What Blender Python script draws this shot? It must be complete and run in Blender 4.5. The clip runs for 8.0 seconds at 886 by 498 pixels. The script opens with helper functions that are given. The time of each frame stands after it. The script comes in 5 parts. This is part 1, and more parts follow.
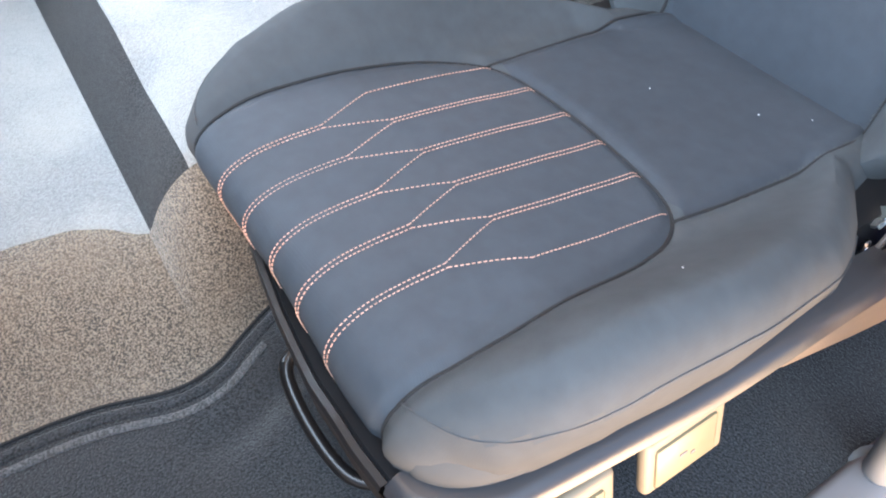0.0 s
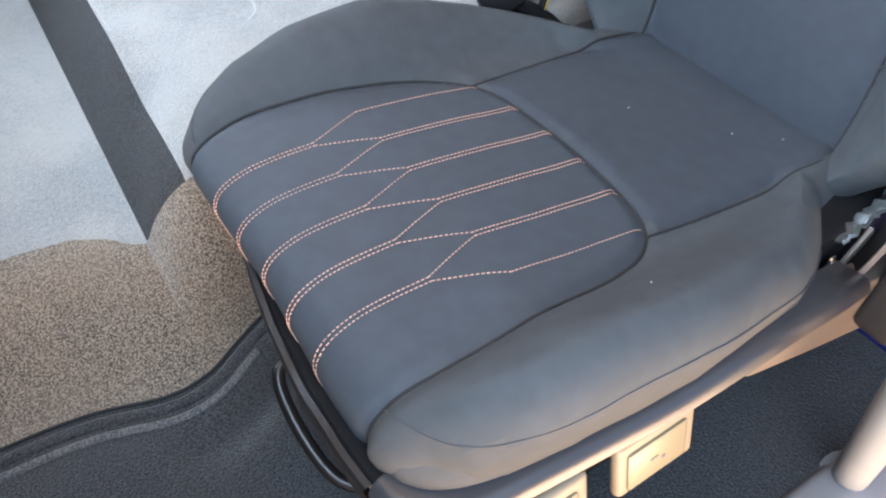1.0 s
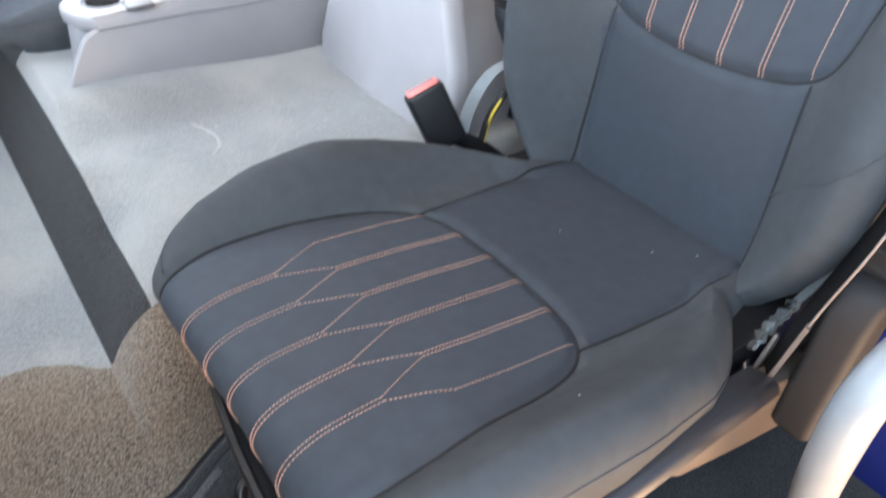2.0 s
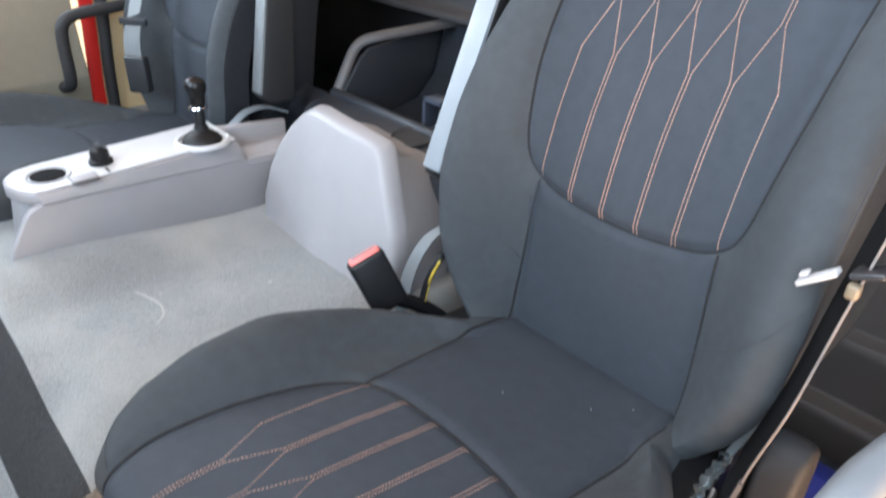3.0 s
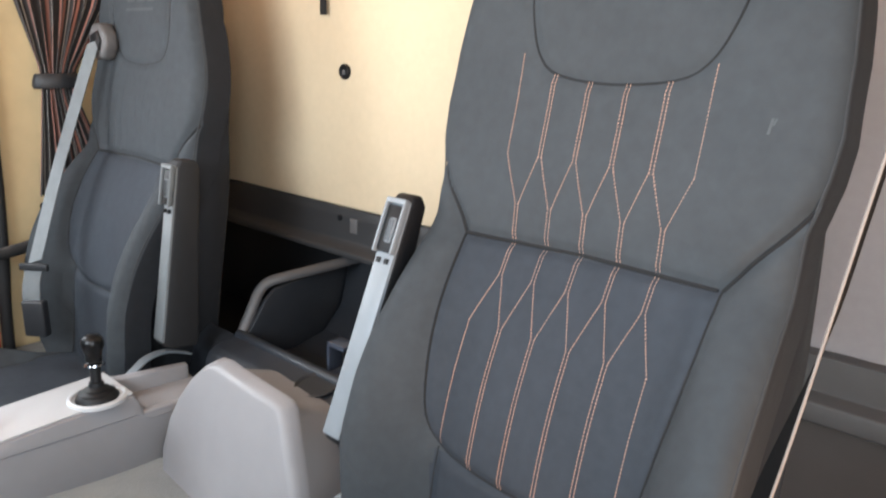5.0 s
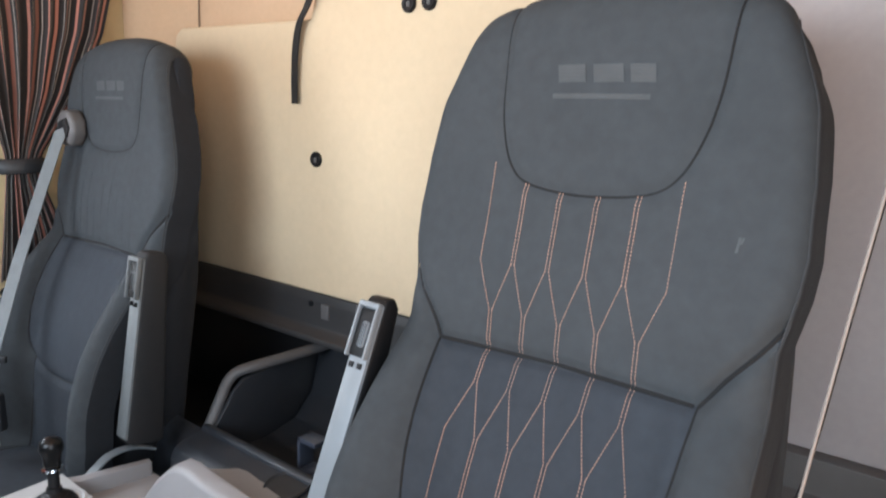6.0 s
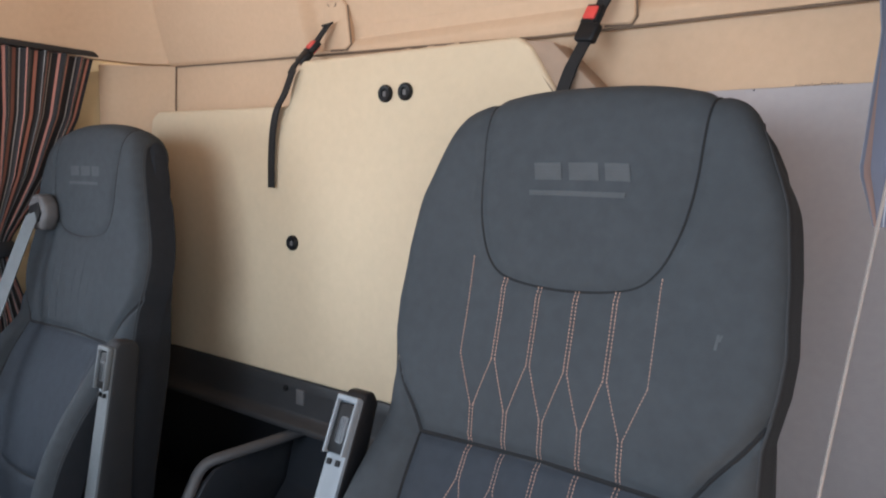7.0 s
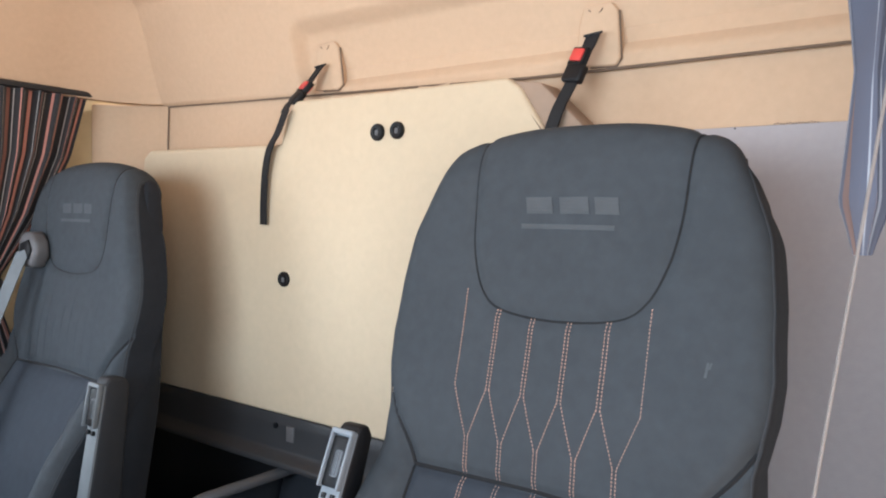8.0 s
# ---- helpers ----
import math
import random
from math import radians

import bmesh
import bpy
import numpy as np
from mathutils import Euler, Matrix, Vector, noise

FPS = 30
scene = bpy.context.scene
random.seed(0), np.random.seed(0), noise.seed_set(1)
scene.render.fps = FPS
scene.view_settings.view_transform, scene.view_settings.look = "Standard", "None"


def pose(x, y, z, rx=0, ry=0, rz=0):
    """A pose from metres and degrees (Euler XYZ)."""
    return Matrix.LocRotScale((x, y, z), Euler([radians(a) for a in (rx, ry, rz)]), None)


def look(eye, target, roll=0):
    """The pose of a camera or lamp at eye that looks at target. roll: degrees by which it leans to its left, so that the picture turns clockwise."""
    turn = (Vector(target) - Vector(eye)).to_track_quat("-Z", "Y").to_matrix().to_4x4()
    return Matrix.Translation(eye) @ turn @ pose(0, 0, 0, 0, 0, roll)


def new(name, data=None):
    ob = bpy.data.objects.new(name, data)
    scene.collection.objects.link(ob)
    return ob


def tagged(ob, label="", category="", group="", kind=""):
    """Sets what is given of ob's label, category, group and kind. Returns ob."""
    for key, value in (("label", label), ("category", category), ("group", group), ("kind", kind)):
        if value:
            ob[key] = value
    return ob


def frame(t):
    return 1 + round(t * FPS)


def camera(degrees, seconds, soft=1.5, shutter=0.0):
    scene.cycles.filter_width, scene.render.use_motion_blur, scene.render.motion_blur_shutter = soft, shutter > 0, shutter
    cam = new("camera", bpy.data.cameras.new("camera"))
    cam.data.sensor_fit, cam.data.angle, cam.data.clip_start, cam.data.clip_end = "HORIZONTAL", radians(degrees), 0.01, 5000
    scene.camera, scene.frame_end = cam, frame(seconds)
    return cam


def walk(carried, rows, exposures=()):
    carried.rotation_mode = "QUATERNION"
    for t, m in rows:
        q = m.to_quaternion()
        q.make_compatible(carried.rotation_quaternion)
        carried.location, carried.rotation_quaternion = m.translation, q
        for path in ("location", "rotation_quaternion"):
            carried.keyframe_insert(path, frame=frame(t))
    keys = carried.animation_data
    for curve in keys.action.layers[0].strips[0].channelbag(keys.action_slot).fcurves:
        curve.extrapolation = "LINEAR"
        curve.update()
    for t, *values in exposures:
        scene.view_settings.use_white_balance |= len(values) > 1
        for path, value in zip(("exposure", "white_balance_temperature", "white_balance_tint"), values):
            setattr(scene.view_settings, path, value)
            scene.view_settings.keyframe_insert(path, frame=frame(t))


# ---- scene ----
cam = camera(64.1, 8.0, 2.0, 0.5)
PATH = [
    (0, (0.374, -0.763, 0.886), (-0.761, -0.046, -0.597), -0.5),
    (0.5, (0.374, -0.763, 0.888), (-0.758, -0.044, -0.596), -0.2),
    (1, (0.391, -0.763, 0.912), (-0.747, -0.029, -0.561), 0.1),
    (1.2, (0.404, -0.765, 0.926), (-0.741, -0.018, -0.534), 0.3),
    (2.3, (0.424, -0.773, 0.987), (-0.84, 0.243, -0.184), 1.5),
    (2.5, (0.424, -0.77, 0.997), (-0.852, 0.294, -0.116), 1.7),
    (2.9, (0.421, -0.769, 1.032), (-0.861, 0.38, 0.014), 1.9),
    (3, (0.419, -0.769, 1.042), (-0.866, 0.399, 0.049), 1.6),
    (3.5, (0.406, -0.762, 1.076), (-0.901, 0.489, 0.224), 1.5),
    (4, (0.427, -0.74, 1.112), (-0.894, 0.577, 0.391), 1.4),
    (4.5, (0.427, -0.729, 1.143), (-0.876, 0.653, 0.518), 1.4),
    (5.8, (0.408, -0.731, 1.217), (-0.825, 0.788, 0.801), 1.6),
    (6, (0.405, -0.719, 1.233), (-0.83, 0.807, 0.846), 1.4),
    (6.5, (0.398, -0.717, 1.254), (-0.817, 0.845, 0.964), 1.2),
    (7, (0.395, -0.721, 1.27), (-0.799, 0.87, 1.065), 1.1),
    (7.5, (0.386, -0.724, 1.266), (-0.792, 0.887, 1.133), 1.0),
    (8, (0.397, -0.744, 1.262), (-0.769, 0.878, 1.171), 1.0),
]
EXPOSURE = [(0, 2.32, 5650, 8), (0.5, 1.85, 5650, 8), (1.0, 1.90, 5650, 8), (2.5, 1.50, 5950, 8), (3.5, 1.42, 6000, 9), (4.0, 1.10, 6250, 9), (4.5, 1.06, 6600, 9.5), (6.0, 0.62, 6250, 10), (6.5, 0.32, 6150, 10), (7.0, 0.14, 5950, 10), (7.5, 0.45, 5950, 10.5), (8.0, 0.52, 5900, 9)]
walk(cam, [(t, look(eye, target, roll)) for t, eye, target, roll in PATH], EXPOSURE)

# ---- world and light ----
world = bpy.data.worlds.new("sky")
scene.world = world
world.use_nodes = True
wn = world.node_tree
sky = wn.nodes.new("ShaderNodeTexSky")
sky.sky_type = "NISHITA"
sky.sun_disc = False
sky.sun_elevation = radians(42)
sky.sun_rotation = radians(12)
wn.links.new(sky.outputs["Color"], wn.nodes["Background"].inputs["Color"])
wn.nodes["Background"].inputs["Strength"].default_value = 0.075


def lamp(name, kind, energy, m, color=(1, 1, 1), sx=1.0, sy=1.0):
    data = bpy.data.lights.new(name, kind)
    data.energy, data.color = energy, color
    if kind == "AREA":
        data.shape, data.size, data.size_y = "RECTANGLE", sx, sy
    ob = new(name, data)
    ob.matrix_world = m
    return ob


sun = lamp("sun", "SUN", 5.0, look((0.7, 3.2, 3.4), (0, 0, 0)), (1.0, 0.90, 0.76))
sun.data.angle = radians(0.6)
# daylight in the openings of the cab
lamp("windscreen_light", "AREA", 24, look((-0.36, -1.72, 1.42), (-0.36, 0.0, 0.98)), (0.80, 0.91, 1.0), 1.4, 0.54)
lamp("side_window_light", "AREA", 5.0, look((-1.60, -0.62, 1.22), (-0.5, -0.10, 0.95)), (0.86, 0.94, 1.0), 0.5, 0.44)
lamp("doorway_light", "AREA", 8.2, look((0.62, -0.84, 1.24), (0.0, 0.0, 0.95)), (0.86, 0.94, 1.0), 0.6, 0.9)
# sunlit ground seen through the lower doorway
lamp("doorway_bounce_light", "AREA", 20, look((1.20, -0.62, 0.02), (0.1, -0.40, 0.55)), (1.0, 0.60, 0.34), 1.3, 0.5)


# ---- materials ----
def shade(name, color, rough=0.6, metal=0.0, vary=0.12, scale=40.0, big=3.0, bump=0.0, bscale=900.0, sheen=0.0, tint=None, spec=0.5, coat=0.0):
    m = bpy.data.materials.new(name)
    m.use_nodes = True
    nt = m.node_tree
    N, L = nt.nodes, nt.links
    bsdf = N["Principled BSDF"]
    bsdf.inputs["Roughness"].default_value = rough
    bsdf.inputs["Metallic"].default_value = metal
    bsdf.inputs["Specular IOR Level"].default_value = spec
    bsdf.inputs["Coat Weight"].default_value = coat
    if sheen:
        bsdf.inputs["Sheen Weight"].default_value = sheen
        bsdf.inputs["Sheen Roughness"].default_value = 0.5
    co = N.new("ShaderNodeTexCoord")
    n1 = N.new("ShaderNodeTexNoise")
    n1.inputs["Scale"].default_value = scale
    n1.inputs["Detail"].default_value = 6
    n2 = N.new("ShaderNodeTexNoise")
    n2.inputs["Scale"].default_value = big
    n2.inputs["Detail"].default_value = 4
    L.new(co.outputs["Object"], n1.inputs["Vector"])
    L.new(co.outputs["Object"], n2.inputs["Vector"])
    add = N.new("ShaderNodeMath")
    add.operation = "ADD"
    L.new(n1.outputs["Fac"], add.inputs[0])
    L.new(n2.outputs["Fac"], add.inputs[1])
    ramp = N.new("ShaderNodeMapRange")
    ramp.inputs["From Min"].default_value = 0.6
    ramp.inputs["From Max"].default_value = 1.4
    L.new(add.outputs[0], ramp.inputs["Value"])
    mix = N.new("ShaderNodeMix")
    mix.data_type = "RGBA"
    lo = [c * (1 - vary) for c in color]
    hi = [min(1, c * (1 + vary)) for c in (tint or color)]
    mix.inputs["A"].default_value = (*lo, 1)
    mix.inputs["B"].default_value = (*hi, 1)
    L.new(ramp.outputs["Result"], mix.inputs["Factor"])
    L.new(mix.outputs["Result"], bsdf.inputs["Base Color"])
    rr = N.new("ShaderNodeMapRange")
    rr.inputs["To Min"].default_value = max(0.02, rough - 0.08)
    rr.inputs["To Max"].default_value = min(1, rough + 0.08)
    L.new(n2.outputs["Fac"], rr.inputs["Value"])
    L.new(rr.outputs["Result"], bsdf.inputs["Roughness"])
    if bump:
        n3 = N.new("ShaderNodeTexNoise")
        n3.inputs["Scale"].default_value = bscale
        n3.inputs["Detail"].default_value = 3
        L.new(co.outputs["Object"], n3.inputs["Vector"])
        b = N.new("ShaderNodeBump")
        b.inputs["Strength"].default_value = bump
        b.inputs["Distance"].default_value = 0.002
        L.new(n3.outputs["Fac"], b.inputs["Height"])
        L.new(b.outputs["Normal"], bsdf.inputs["Normal"])
    return m


def weave(name, color, rough, pitch, strength, vary=0.12, sheen=0.0, spec=0.2):
    """Woven cloth: fine ribs both ways in the relief."""
    m = shade(name, color, rough, vary=vary, scale=60, big=5, sheen=sheen, spec=spec)
    nt = m.node_tree
    N, L = nt.nodes, nt.links
    co = N.new("ShaderNodeTexCoord")
    hs = []
    for axis in "XY":
        w = N.new("ShaderNodeTexWave")
        w.bands_direction = axis
        w.inputs["Scale"].default_value = 0.314 / pitch
        w.inputs["Distortion"].default_value = 1.5
        w.inputs["Detail"].default_value = 2
        mp = N.new("ShaderNodeMapping")
        mp.inputs["Rotation"].default_value = (0.6, 0, 0)
        L.new(co.outputs["Object"], mp.inputs["Vector"])
        L.new(mp.outputs["Vector"], w.inputs["Vector"])
        hs.append(w)
    mul = N.new("ShaderNodeMath")
    mul.operation = "MULTIPLY"
    L.new(hs[0].outputs["Fac"], mul.inputs[0])
    L.new(hs[1].outputs["Fac"], mul.inputs[1])
    b = N.new("ShaderNodeBump")
    b.inputs["Strength"].default_value = strength
    b.inputs["Distance"].default_value = 0.001
    L.new(mul.outputs[0], b.inputs["Height"])
    L.new(b.outputs["Normal"], N["Principled BSDF"].inputs["Normal"])
    return m


def carpet_material(name, dark, light, stain, sheen=0.3, pile=370, soil=0.55):
    m = shade(name, dark, 0.95, vary=0.0, spec=0.15, sheen=sheen)
    nt = m.node_tree
    N, L = nt.nodes, nt.links
    co = N.new("ShaderNodeTexCoord")
    vor = N.new("ShaderNodeTexNoise")
    vor.inputs["Scale"].default_value = pile
    vor.inputs["Detail"].default_value = 3
    vor.inputs["Roughness"].default_value = 0.6
    L.new(co.outputs["Object"], vor.inputs["Vector"])
    ramp = N.new("ShaderNodeMapRange")
    ramp.inputs["From Min"].default_value = 0.41
    ramp.inputs["From Max"].default_value = 0.60
    L.new(vor.outputs["Fac"], ramp.inputs["Value"])
    mix = N.new("ShaderNodeMix")
    mix.data_type = "RGBA"
    mix.inputs["A"].default_value = (*dark, 1)
    mix.inputs["B"].default_value = (*light, 1)
    L.new(ramp.outputs["Result"], mix.inputs["Factor"])
    big = N.new("ShaderNodeTexNoise")
    big.inputs["Scale"].default_value = 6
    big.inputs["Detail"].default_value = 5
    L.new(co.outputs["Object"], big.inputs["Vector"])
    br = N.new("ShaderNodeMapRange")
    br.inputs["From Min"].default_value = 0.40
    br.inputs["From Max"].default_value = 0.80
    br.inputs["To Max"].default_value = soil
    L.new(big.outputs["Fac"], br.inputs["Value"])
    mix2 = N.new("ShaderNodeMix")
    mix2.data_type = "RGBA"
    mix2.inputs["B"].default_value = (*stain, 1)
    L.new(mix.outputs["Result"], mix2.inputs["A"])
    L.new(br.outputs["Result"], mix2.inputs["Factor"])
    L.new(mix2.outputs["Result"], N["Principled BSDF"].inputs["Base Color"])
    b = N.new("ShaderNodeBump")
    b.inputs["Strength"].default_value = 0.9
    b.inputs["Distance"].default_value = 0.003
    L.new(vor.outputs["Fac"], b.inputs["Height"])
    L.new(b.outputs["Normal"], N["Principled BSDF"].inputs["Normal"])
    return m


def striped(name, ground, rust, pale):
    """Curtain cloth: dark ground with orange, rust and pale stripes that run down it (along the cloth's own width)."""
    m = shade(name, ground, 0.9, vary=0.1, spec=0.1, sheen=0.2)
    nt = m.node_tree
    N, L = nt.nodes, nt.links
    uv = N.new("ShaderNodeUVMap")
    sep = N.new("ShaderNodeSeparateXYZ")
    L.new(uv.outputs["UV"], sep.inputs[0])
    fr = N.new("ShaderNodeMath")
    fr.operation = "FRACT"
    L.new(sep.outputs["X"], fr.inputs[0])
    cr = N.new("ShaderNodeValToRGB")
    cr.color_ramp.interpolation = "CONSTANT"
    deep = tuple(c * 0.5 for c in rust)
    stops = [(0.0, ground), (0.24, rust), (0.31, ground), (0.45, pale), (0.475, ground), (0.60, deep), (0.68, ground), (0.74, pale), (0.76, ground), (0.88, rust), (0.93, ground)]
    els = cr.color_ramp.elements
    while len(els) < len(stops):
        els.new(0.5)
    for e, (p, c) in zip(els, stops):
        e.position, e.color = p, (*c, 1)
    L.new(fr.outputs[0], cr.inputs["Fac"])
    L.new(cr.outputs["Color"], N["Principled BSDF"].inputs["Base Color"])
    return m


M_CLOTH = weave("seat_cloth", (0.042, 0.047, 0.052), 0.85, 0.0015, 0.06, vary=0.16)
M_INSERT = weave("seat_insert_cloth", (0.034, 0.041, 0.051), 0.72, 0.0013, 0.12, vary=0.17, spec=0.25)
M_CENTRE = weave("seat_centre_cloth", (0.031, 0.0365, 0.045), 0.8, 0.0015, 0.10, vary=0.16)
M_SIDECLOTH = weave("seat_side_cloth", (0.046, 0.049, 0.052), 0.9, 0.0015, 0.06)
# seat cloth darkened: the shade on the back's sides is in the colour
M_FLANK = weave("shaded_flank_cloth", (0.019, 0.0205, 0.024), 0.9, 0.0025, 0.2, sheen=0.03, spec=0.15)
# near-black tubes of this paint the shade in the seat seams
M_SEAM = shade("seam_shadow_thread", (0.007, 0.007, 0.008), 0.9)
M_PIPING = shade("edge_thread", (0.030, 0.032, 0.036), 0.8)
M_THREAD = shade("orange_thread", (0.42, 0.245, 0.18), 0.7, vary=0.25, scale=200)
M_MARK = weave("grey_woven_mark", (0.064, 0.068, 0.072), 0.8, 0.0022, 0.2)
M_SCUFF = weave("chalky_scuff", (0.075, 0.08, 0.085), 0.9, 0.0015, 0.2)
M_LINT = shade("white_lint", (0.45, 0.45, 0.45), 0.9)
M_CARPET = carpet_material("tunnel_carpet", (0.125, 0.13, 0.13), (0.195, 0.20, 0.20), (0.31, 0.30, 0.275), soil=0.6)
M_BROWNCARPET = carpet_material("flank_carpet", (0.024, 0.020, 0.016), (0.205, 0.166, 0.124), (0.160, 0.122, 0.084), pile=400)
M_RISER = carpet_material("shaded_riser_carpet", (0.014, 0.015, 0.0155), (0.042, 0.043, 0.045), (0.040, 0.039, 0.038), 0.04)
M_RIDGE = carpet_material("ridge_carpet", (0.030, 0.031, 0.033), (0.11, 0.11, 0.112), (0.06, 0.058, 0.056))
M_MAT = carpet_material("floor_carpet", (0.0025, 0.003, 0.0036), (0.036, 0.038, 0.043), (0.024, 0.022, 0.021))
M_GREY = shade("light_grey_plastic", (0.235, 0.228, 0.236), 0.48, vary=0.06, scale=25, bump=0.12, bscale=1500)
# paler than the console body: bright window light on the deck is painted in
M_GREYTOP = shade("pale_grey_plastic", (0.46, 0.465, 0.475), 0.32, vary=0.06, scale=25, bump=0.06, bscale=1500)
M_MIDGREY = shade("mid_grey_plastic", (0.10, 0.095, 0.095), 0.55, vary=0.08, bump=0.12, bscale=1500)
M_ARM = shade("armrest_grey_plastic", (0.19, 0.21, 0.23), 0.42, vary=0.06, bump=0.08, bscale=1500)
# darker copy of the armrest grey, with the passenger side's shade in it
M_ARMSHADE = shade("shaded_armrest_plastic", (0.125, 0.135, 0.14), 0.5, vary=0.12, bump=0.08, bscale=1500)
M_DARK = shade("dark_grey_plastic", (0.020, 0.021, 0.024), 0.5, vary=0.15, bump=0.1, bscale=1500)
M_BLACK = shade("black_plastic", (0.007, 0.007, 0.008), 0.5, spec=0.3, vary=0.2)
M_GLOSS = shade("glossy_black_metal", (0.015, 0.015, 0.016), 0.3, metal=0.6, vary=0.1)
M_TRIM = shade("seat_trim_plastic", (0.024, 0.024, 0.027), 0.33, spec=0.5, vary=0.08, bump=0.05, bscale=1500)
M_COVER = shade("recliner_cover_plastic", (0.020, 0.020, 0.0215), 0.68, spec=0.3, vary=0.12, bump=0.12, bscale=1200)
M_STRAPFACE = weave("dark_belt_face", (0.006, 0.006, 0.0065), 0.9, 0.0014, 0.3, sheen=0.0, spec=0.1)
M_LOCKER = shade("brown_grey_locker", (0.075, 0.062, 0.057), 0.6, vary=0.12, scale=15, bump=0.12, bscale=1200)
M_TAG = shade("pull_tag_plastic", (0.15, 0.12, 0.08), 0.5, vary=0.05)
M_TAGFACE = shade("pull_tag_face", (0.145, 0.125, 0.075), 0.4, vary=0.05)
M_CHROME = shade("chrome", (0.72, 0.72, 0.73), 0.14, metal=1.0, vary=0.04)
M_CRINKLE = shade("crinkled_metal", (0.50, 0.54, 0.55), 0.28, metal=0.9, vary=0.2, scale=120, bump=0.9, bscale=160)
M_WARMLIT = shade("warm_lit_plastic", (0.10, 0.082, 0.072), 0.5, vary=0.1)
M_TONGUE = shade("brushed_steel", (0.72, 0.72, 0.73), 0.35, metal=0.5, vary=0.05)
M_RED = shade("red_plastic_button", (0.62, 0.06, 0.05), 0.4, vary=0.06)
# paler red: the light washing over the buckle button is in the colour
M_REDLIT = shade("overlit_red_button", (0.70, 0.17, 0.15), 0.35, vary=0.1)
M_STAIN = shade("dried_pale_stain", (0.30, 0.30, 0.285), 0.95, vary=0.3, scale=300)
# tan here paints the warm bounce light on dark trim plastic
M_SIDECOVER = shade("warm_lit_side_cover", (0.085, 0.070, 0.058), 0.5, vary=0.12, bump=0.08, bscale=1400)
M_REDPAINT = shade("red_paint", (0.50, 0.02, 0.015), 0.3, vary=0.05)
M_RUBBER = shade("black_rubber", (0.018, 0.018, 0.019), 0.75, vary=0.2)
M_WEB = weave("grey_belt_webbing", (0.155, 0.168, 0.175), 0.6, 0.0014, 0.3)
M_WEBEDGE = weave("lit_belt_edge", (0.18, 0.155, 0.14), 0.6, 0.0014, 0.3)
M_WEBDARK = weave("black_strap_webbing", (0.02, 0.02, 0.021), 0.7, 0.0014, 0.3)
M_BEIGE = shade("beige_headlining", (0.57, 0.40, 0.265), 0.9, vary=0.05, scale=80, big=4, bump=0.25, bscale=700, spec=0.15)
M_PANEL = shade("cream_panel_cloth", (0.60, 0.475, 0.325), 0.85, vary=0.05, scale=60, big=3, bump=0.2, bscale=900, spec=0.2)
# beige lining colour darkened to paint the fold's shade on the flap
M_FLAP = shade("shaded_flap_cloth", (0.34, 0.235, 0.165), 0.9, vary=0.12, scale=30, bump=0.3, bscale=500)
M_RIM = shade("grey_rim_plastic", (0.058, 0.056, 0.058), 0.5, vary=0.1, bump=0.08, bscale=1400)
M_LEDGE = shade("brown_grey_moulding", (0.031, 0.030, 0.031), 0.5, vary=0.12, scale=20, bump=0.1, bscale=1300)
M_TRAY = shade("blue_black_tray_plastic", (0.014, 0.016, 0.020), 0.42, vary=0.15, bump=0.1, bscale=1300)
M_TRAYCLIP = shade("slate_clip_plastic", (0.035, 0.042, 0.060), 0.35, vary=0.1)
M_LEDGEBLUE = shade("blue_grey_moulding", (0.020, 0.0235, 0.030), 0.45, vary=0.12, scale=20, bump=0.1, bscale=1300)
M_JOINT = shade("brown_joint", (0.16, 0.11, 0.075), 0.9)
M_GREYCLOTH = shade("pale_grey_wall_cloth", (0.40, 0.365, 0.365), 0.9, vary=0.05, scale=80, big=4, bump=0.25, bscale=700, spec=0.15)
M_PILLAR = shade("ochre_pillar_trim", (0.60, 0.465, 0.265), 0.75, vary=0.1, scale=20, big=6, bump=0.15, bscale=900)
M_DOOR = shade("beige_door_card", (0.27, 0.245, 0.19), 0.7, vary=0.08, bump=0.15, bscale=900)
M_BLUE = shade("blue_painted_panel", (0.012, 0.02, 0.14), 0.4, vary=0.15)
M_GROUND = shade("gravel_ground", (0.55, 0.39, 0.23), 0.95, vary=0.25, scale=8, big=0.5, bump=0.5, bscale=60)
M_CURTAIN = striped("striped_curtain_cloth", (0.036, 0.034, 0.035), (0.50, 0.225, 0.175), (0.42, 0.39, 0.36))
# lighter copy of the curtain cloth; doorway daylight is put into the colour
M_CURTAINLIT = striped("daylit_curtain_cloth", (0.085, 0.090, 0.118), (0.34, 0.22, 0.19), (0.26, 0.27, 0.30))
M_YELLOW = shade("yellow_label", (0.6, 0.45, 0.05), 0.5)
M_GLASS = bpy.data.materials.new("window_glass")
M_GLASS.use_nodes = True
M_GLASS.node_tree.nodes["Principled BSDF"].inputs["Transmission Weight"].default_value = 1.0
M_GLASS.node_tree.nodes["Principled BSDF"].inputs["Roughness"].default_value = 0.0
M_GLASS.node_tree.nodes["Principled BSDF"].inputs["IOR"].default_value = 1.1

# ---- mesh helpers ----
ORIGIN = {}


def thing(name, at, label, category, group="", kind=""):
    ob = new(name)
    ob.location = at
    ob.empty_display_size = 0.05
    ORIGIN[ob.name] = Vector(at)
    return tagged(ob, label, category, group, kind)


def finish(name, data, material, smooth=True):
    data.materials.append(material)
    if smooth:
        for p in data.polygons:
            p.use_smooth = True
        data.set_sharp_from_angle(angle=radians(40))
    return new(name, data)


